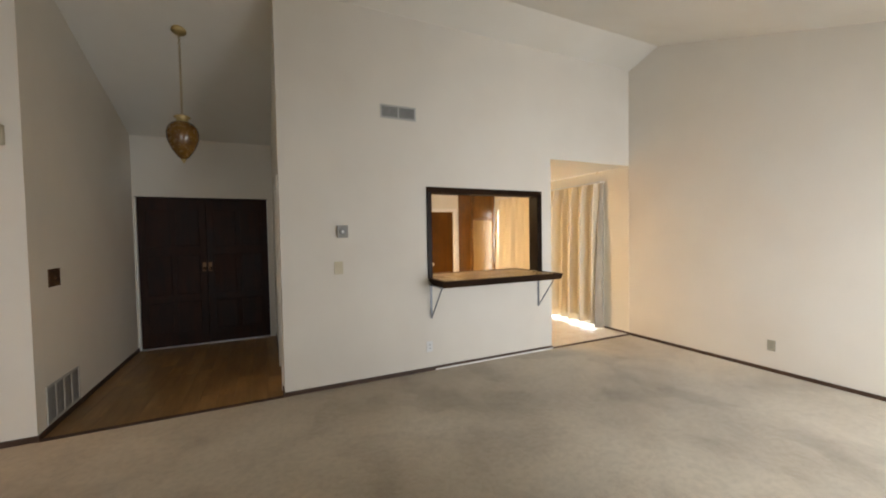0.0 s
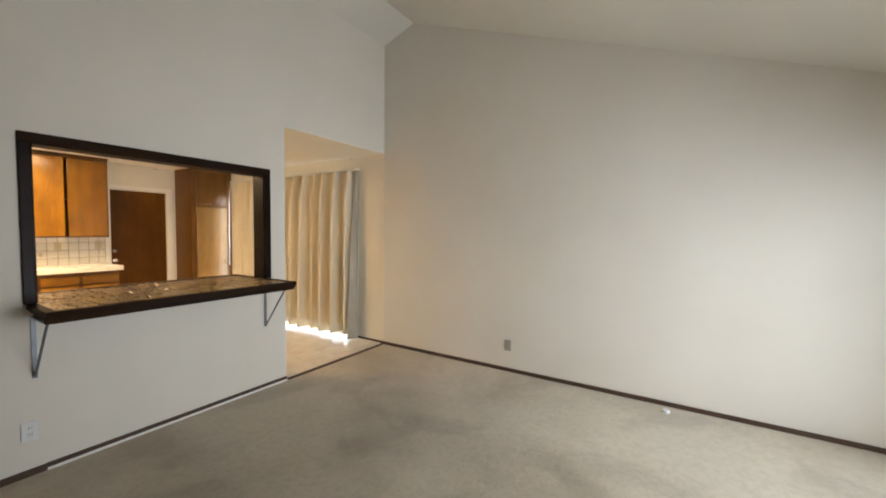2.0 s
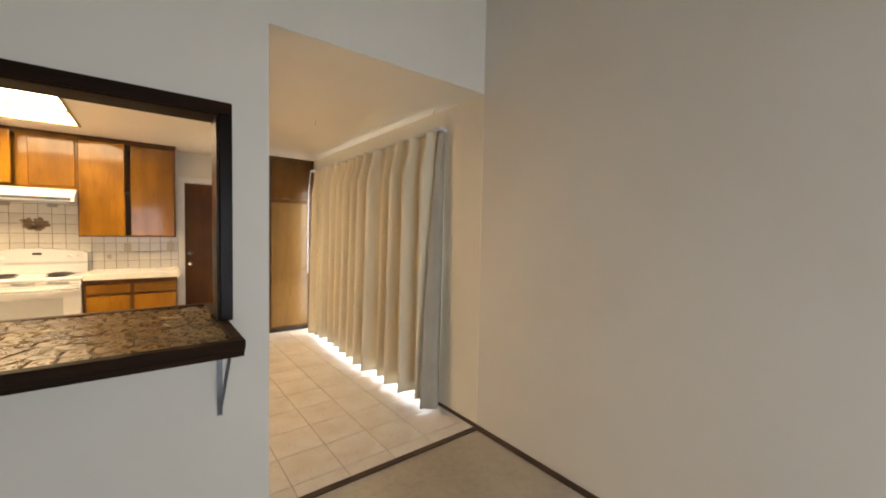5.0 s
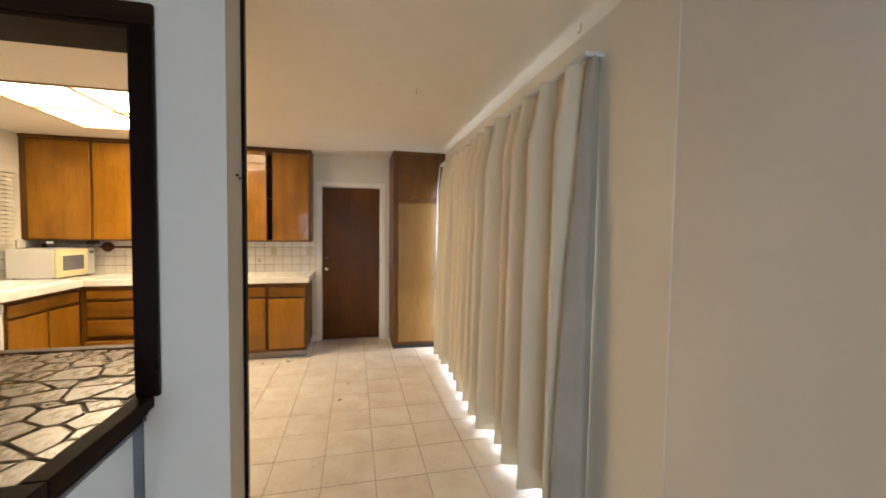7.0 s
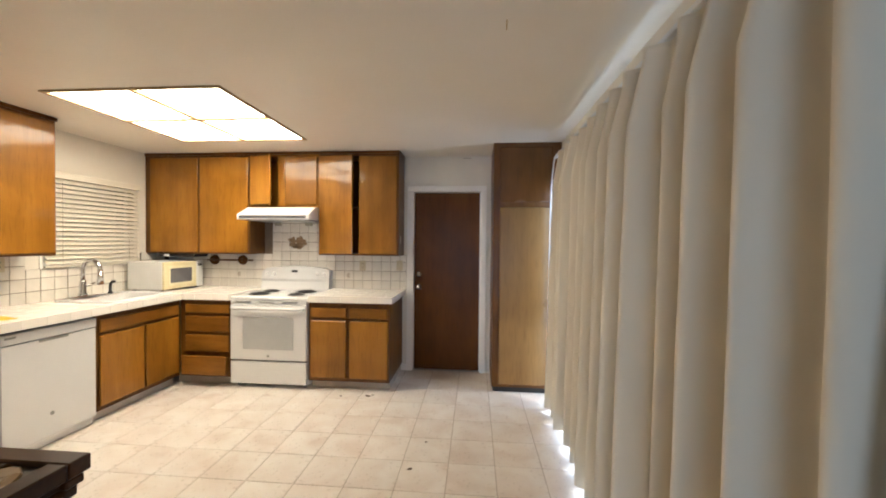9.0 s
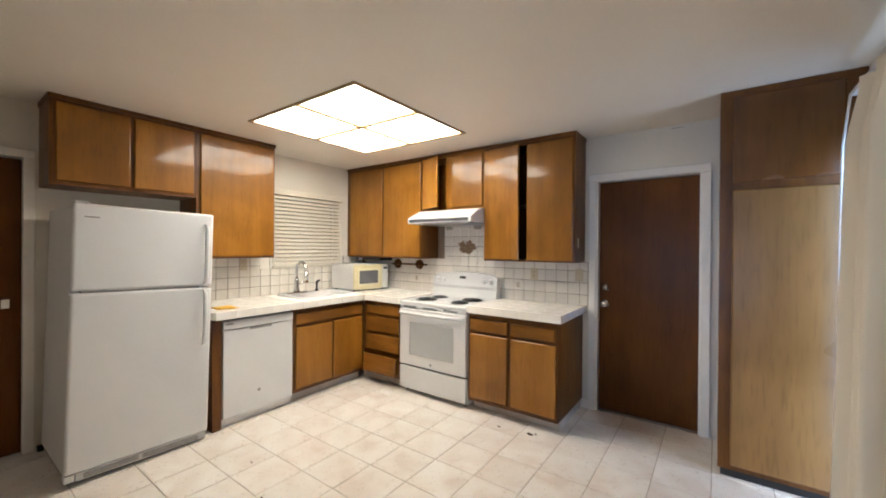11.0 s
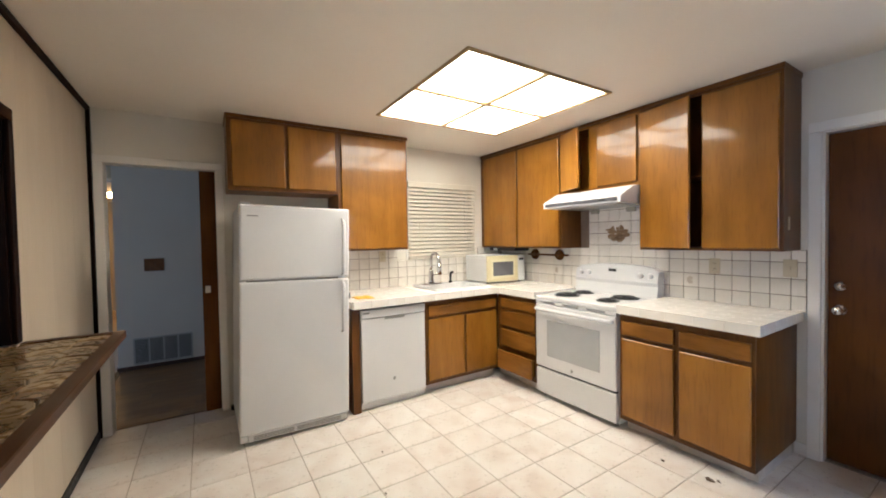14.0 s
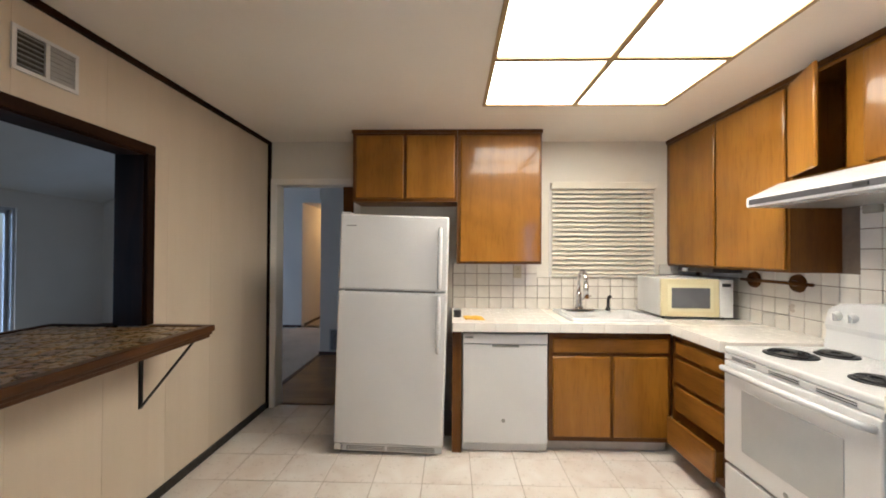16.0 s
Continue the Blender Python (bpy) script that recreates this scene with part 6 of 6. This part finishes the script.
# ---------------------------------------------------------------- entry: pendant, plank floor
def build_pendant():
    X, Y = -0.42, 4.91
    top = roof(Y)
    p = thing("pendant_lamp", (X, Y, top), "amber glass pendant lamp on a long chain", "pendant lamp")
    bm = bmesh.new()
    lathe(bm, [(0.062, 0.0), (0.066, -0.012), (0.05, -0.03), (0.015, -0.045)], (0, 0), 20)
    bmesh.ops.rotate(bm, verts=bm.verts[:], cent=(0, 0, 0), matrix=Matrix.Rotation(-math.atan(PITCH), 3, "X"))
    bmesh.ops.translate(bm, verts=bm.verts[:], vec=(X, Y, top))
    part("canopy", bm, BRASS, p, "dull brass ceiling cap", smooth=True)
    links = 30
    z1, z0 = top - 0.04, 2.72
    for k in range(links):
        z = z1 + (z0 - z1) * (k + 0.5) / links
        h = (z1 - z0) / links * 0.66
        bm = bmesh.new()
        pts = [(X + (0.009 * math.cos(a) if k % 2 else 0), Y + (0 if k % 2 else 0.009 * math.cos(a)), z + h * math.sin(a)) for a in (2 * math.pi * i / 10 for i in range(11))]
        tube(bm, pts, 0.0028, 5)
        part("link", bm, BRASS, p)
    bm = bmesh.new()
    lathe(bm, [(0.02, 2.725), (0.06, 2.715), (0.075, 2.70), (0.052, 2.685), (0.05, 2.665), (0.062, 2.655)], (X, Y), 24)
    part("crown", bm, BRASS, p, "pierced brass crown", smooth=True)
    bm = bmesh.new()
    lathe(bm, [(0.06, 2.656), (0.098, 2.635), (0.126, 2.60), (0.140, 2.545), (0.136, 2.49), (0.118, 2.43), (0.088, 2.37), (0.05, 2.315), (0.02, 2.29)], (X, Y), 32)
    part("globe", bm, AMBER, p, "amber crackled glass globe", smooth=True)
    bm = bmesh.new()
    lathe(bm, [(0.022, 2.292), (0.024, 2.28), (0.010, 2.27), (0.014, 2.262), (0.004, 2.25)], (X, Y), 14)
    part("finial", bm, BRASS, p, smooth=True)


build_pendant()


def build_corridor_lamp():
    c = thing("corridor_lamp", (-4.6, 3.7, 2.38), "warm glowing round ceiling lamp of the corridor", "ceiling lamp")
    bm = bmesh.new()
    lathe(bm, [(0.15, 2.379), (0.15, 2.36)], (-4.6, 3.7), 28)
    part("base", bm, BRASS, c, smooth=False)
    bm = bmesh.new()
    lathe(bm, [(0.14, 2.359), (0.125, 2.32), (0.08, 2.29), (0.02, 2.28)], (-4.6, 3.7), 28)
    part("shade", bm, WARM_GLOW, c, "glowing warm glass bowl", smooth=True)


WARM_GLOW = glow("warm_lamp_glass", (1.0, 0.56, 0.20), 80.0)
build_corridor_lamp()


# ---------------------------------------------------------------- floor pieces
def build_floors():
    f = thing("floor_entry", (-0.4, 5.4, 0), "brown plank floor of the entry", "floor", kind="structure")
    part("base", boxes((HALL_W - 0.1, HALL_E + 0.065, PASS0 + 0.0255, HALL_N + 0.14, -0.2, -0.014)), BASEW, f)
    rnd = random.Random(3)
    w = 0.142
    x = HALL_W
    while x < KW - 0.066:
        x1 = min(x + w, KW - 0.066)
        y = PASS0 + 0.026 - rnd.uniform(0, 0.9)
        while y < HALL_N:
            y1 = y + rnd.uniform(0.8, 1.3)
            # east of the entry wall's face the planks lie only in the doorway
            lo, hi = max(y, PASS0 + 0.026), min(y1, HALL_N)
            if x1 > HALL_E:
                lo, hi = max(lo, 4.458), min(hi, 5.168)
            if hi - lo > 0.03:
                part("plank", boxes((x + 0.0008, x1 - 0.0008, lo + 0.0008, hi - 0.0008, -0.0139, 0.0)), OAKF, f)
            y = y1
        x = x1
    k = thing("floor_kitchen", (2.8, 6.3, 0), "cream marbled ceramic floor tiles with tan grout", "floor", kind="structure")
    part("grout", boxes((KW - 0.064, EAST + 0.15, PASS0 + 0.021, KN + 0.13, -0.2, 0.007)), FGROUT, k)
    PX, PY, X0, Y0, J = 0.3055, 0.3075, 1.33, 5.277, 0.0023
    mesh = None
    for i in range(-3, 13):
        for j in range(-4, 11):
            a, b = X0 + i * PX, Y0 + j * PY
            x0, x1, y0, y1 = max(a, KW - 0.064), min(a + PX, EAST - 0.001), max(b, PASS0 + 0.021), min(b + PY, KN + 0.02)
            if a + PX / 2 < 3.6 and b < PASS1:
                if b + PY < PASS1 + 0.02:
                    if x1 < 3.6:
                        continue
                    x0 = max(x0, 3.6)
                else:
                    y0 = PASS1 + 0.002
            if x0 < KW and not (4.46 < (y0 + y1) / 2 < 5.17):
                x0 = KW + 0.001
            if x1 - x0 < 0.015 or y1 - y0 < 0.015:
                continue
            whole = x1 - x0 > PX - 1e-4 and y1 - y0 > PY - 1e-4
            if whole and mesh is not None:
                piece("tile", mesh, ((x0 + x1) / 2, (y0 + y1) / 2, 0.0075), k)
                continue
            ob = part("tile", soft_box(x0 + J, x1 - J, y0 + J, y1 - J, 0.004, 0.011, 0.002, 1), FTILE, k)
            if whole:
                mesh = ob.data


build_splashback()
build_floors()
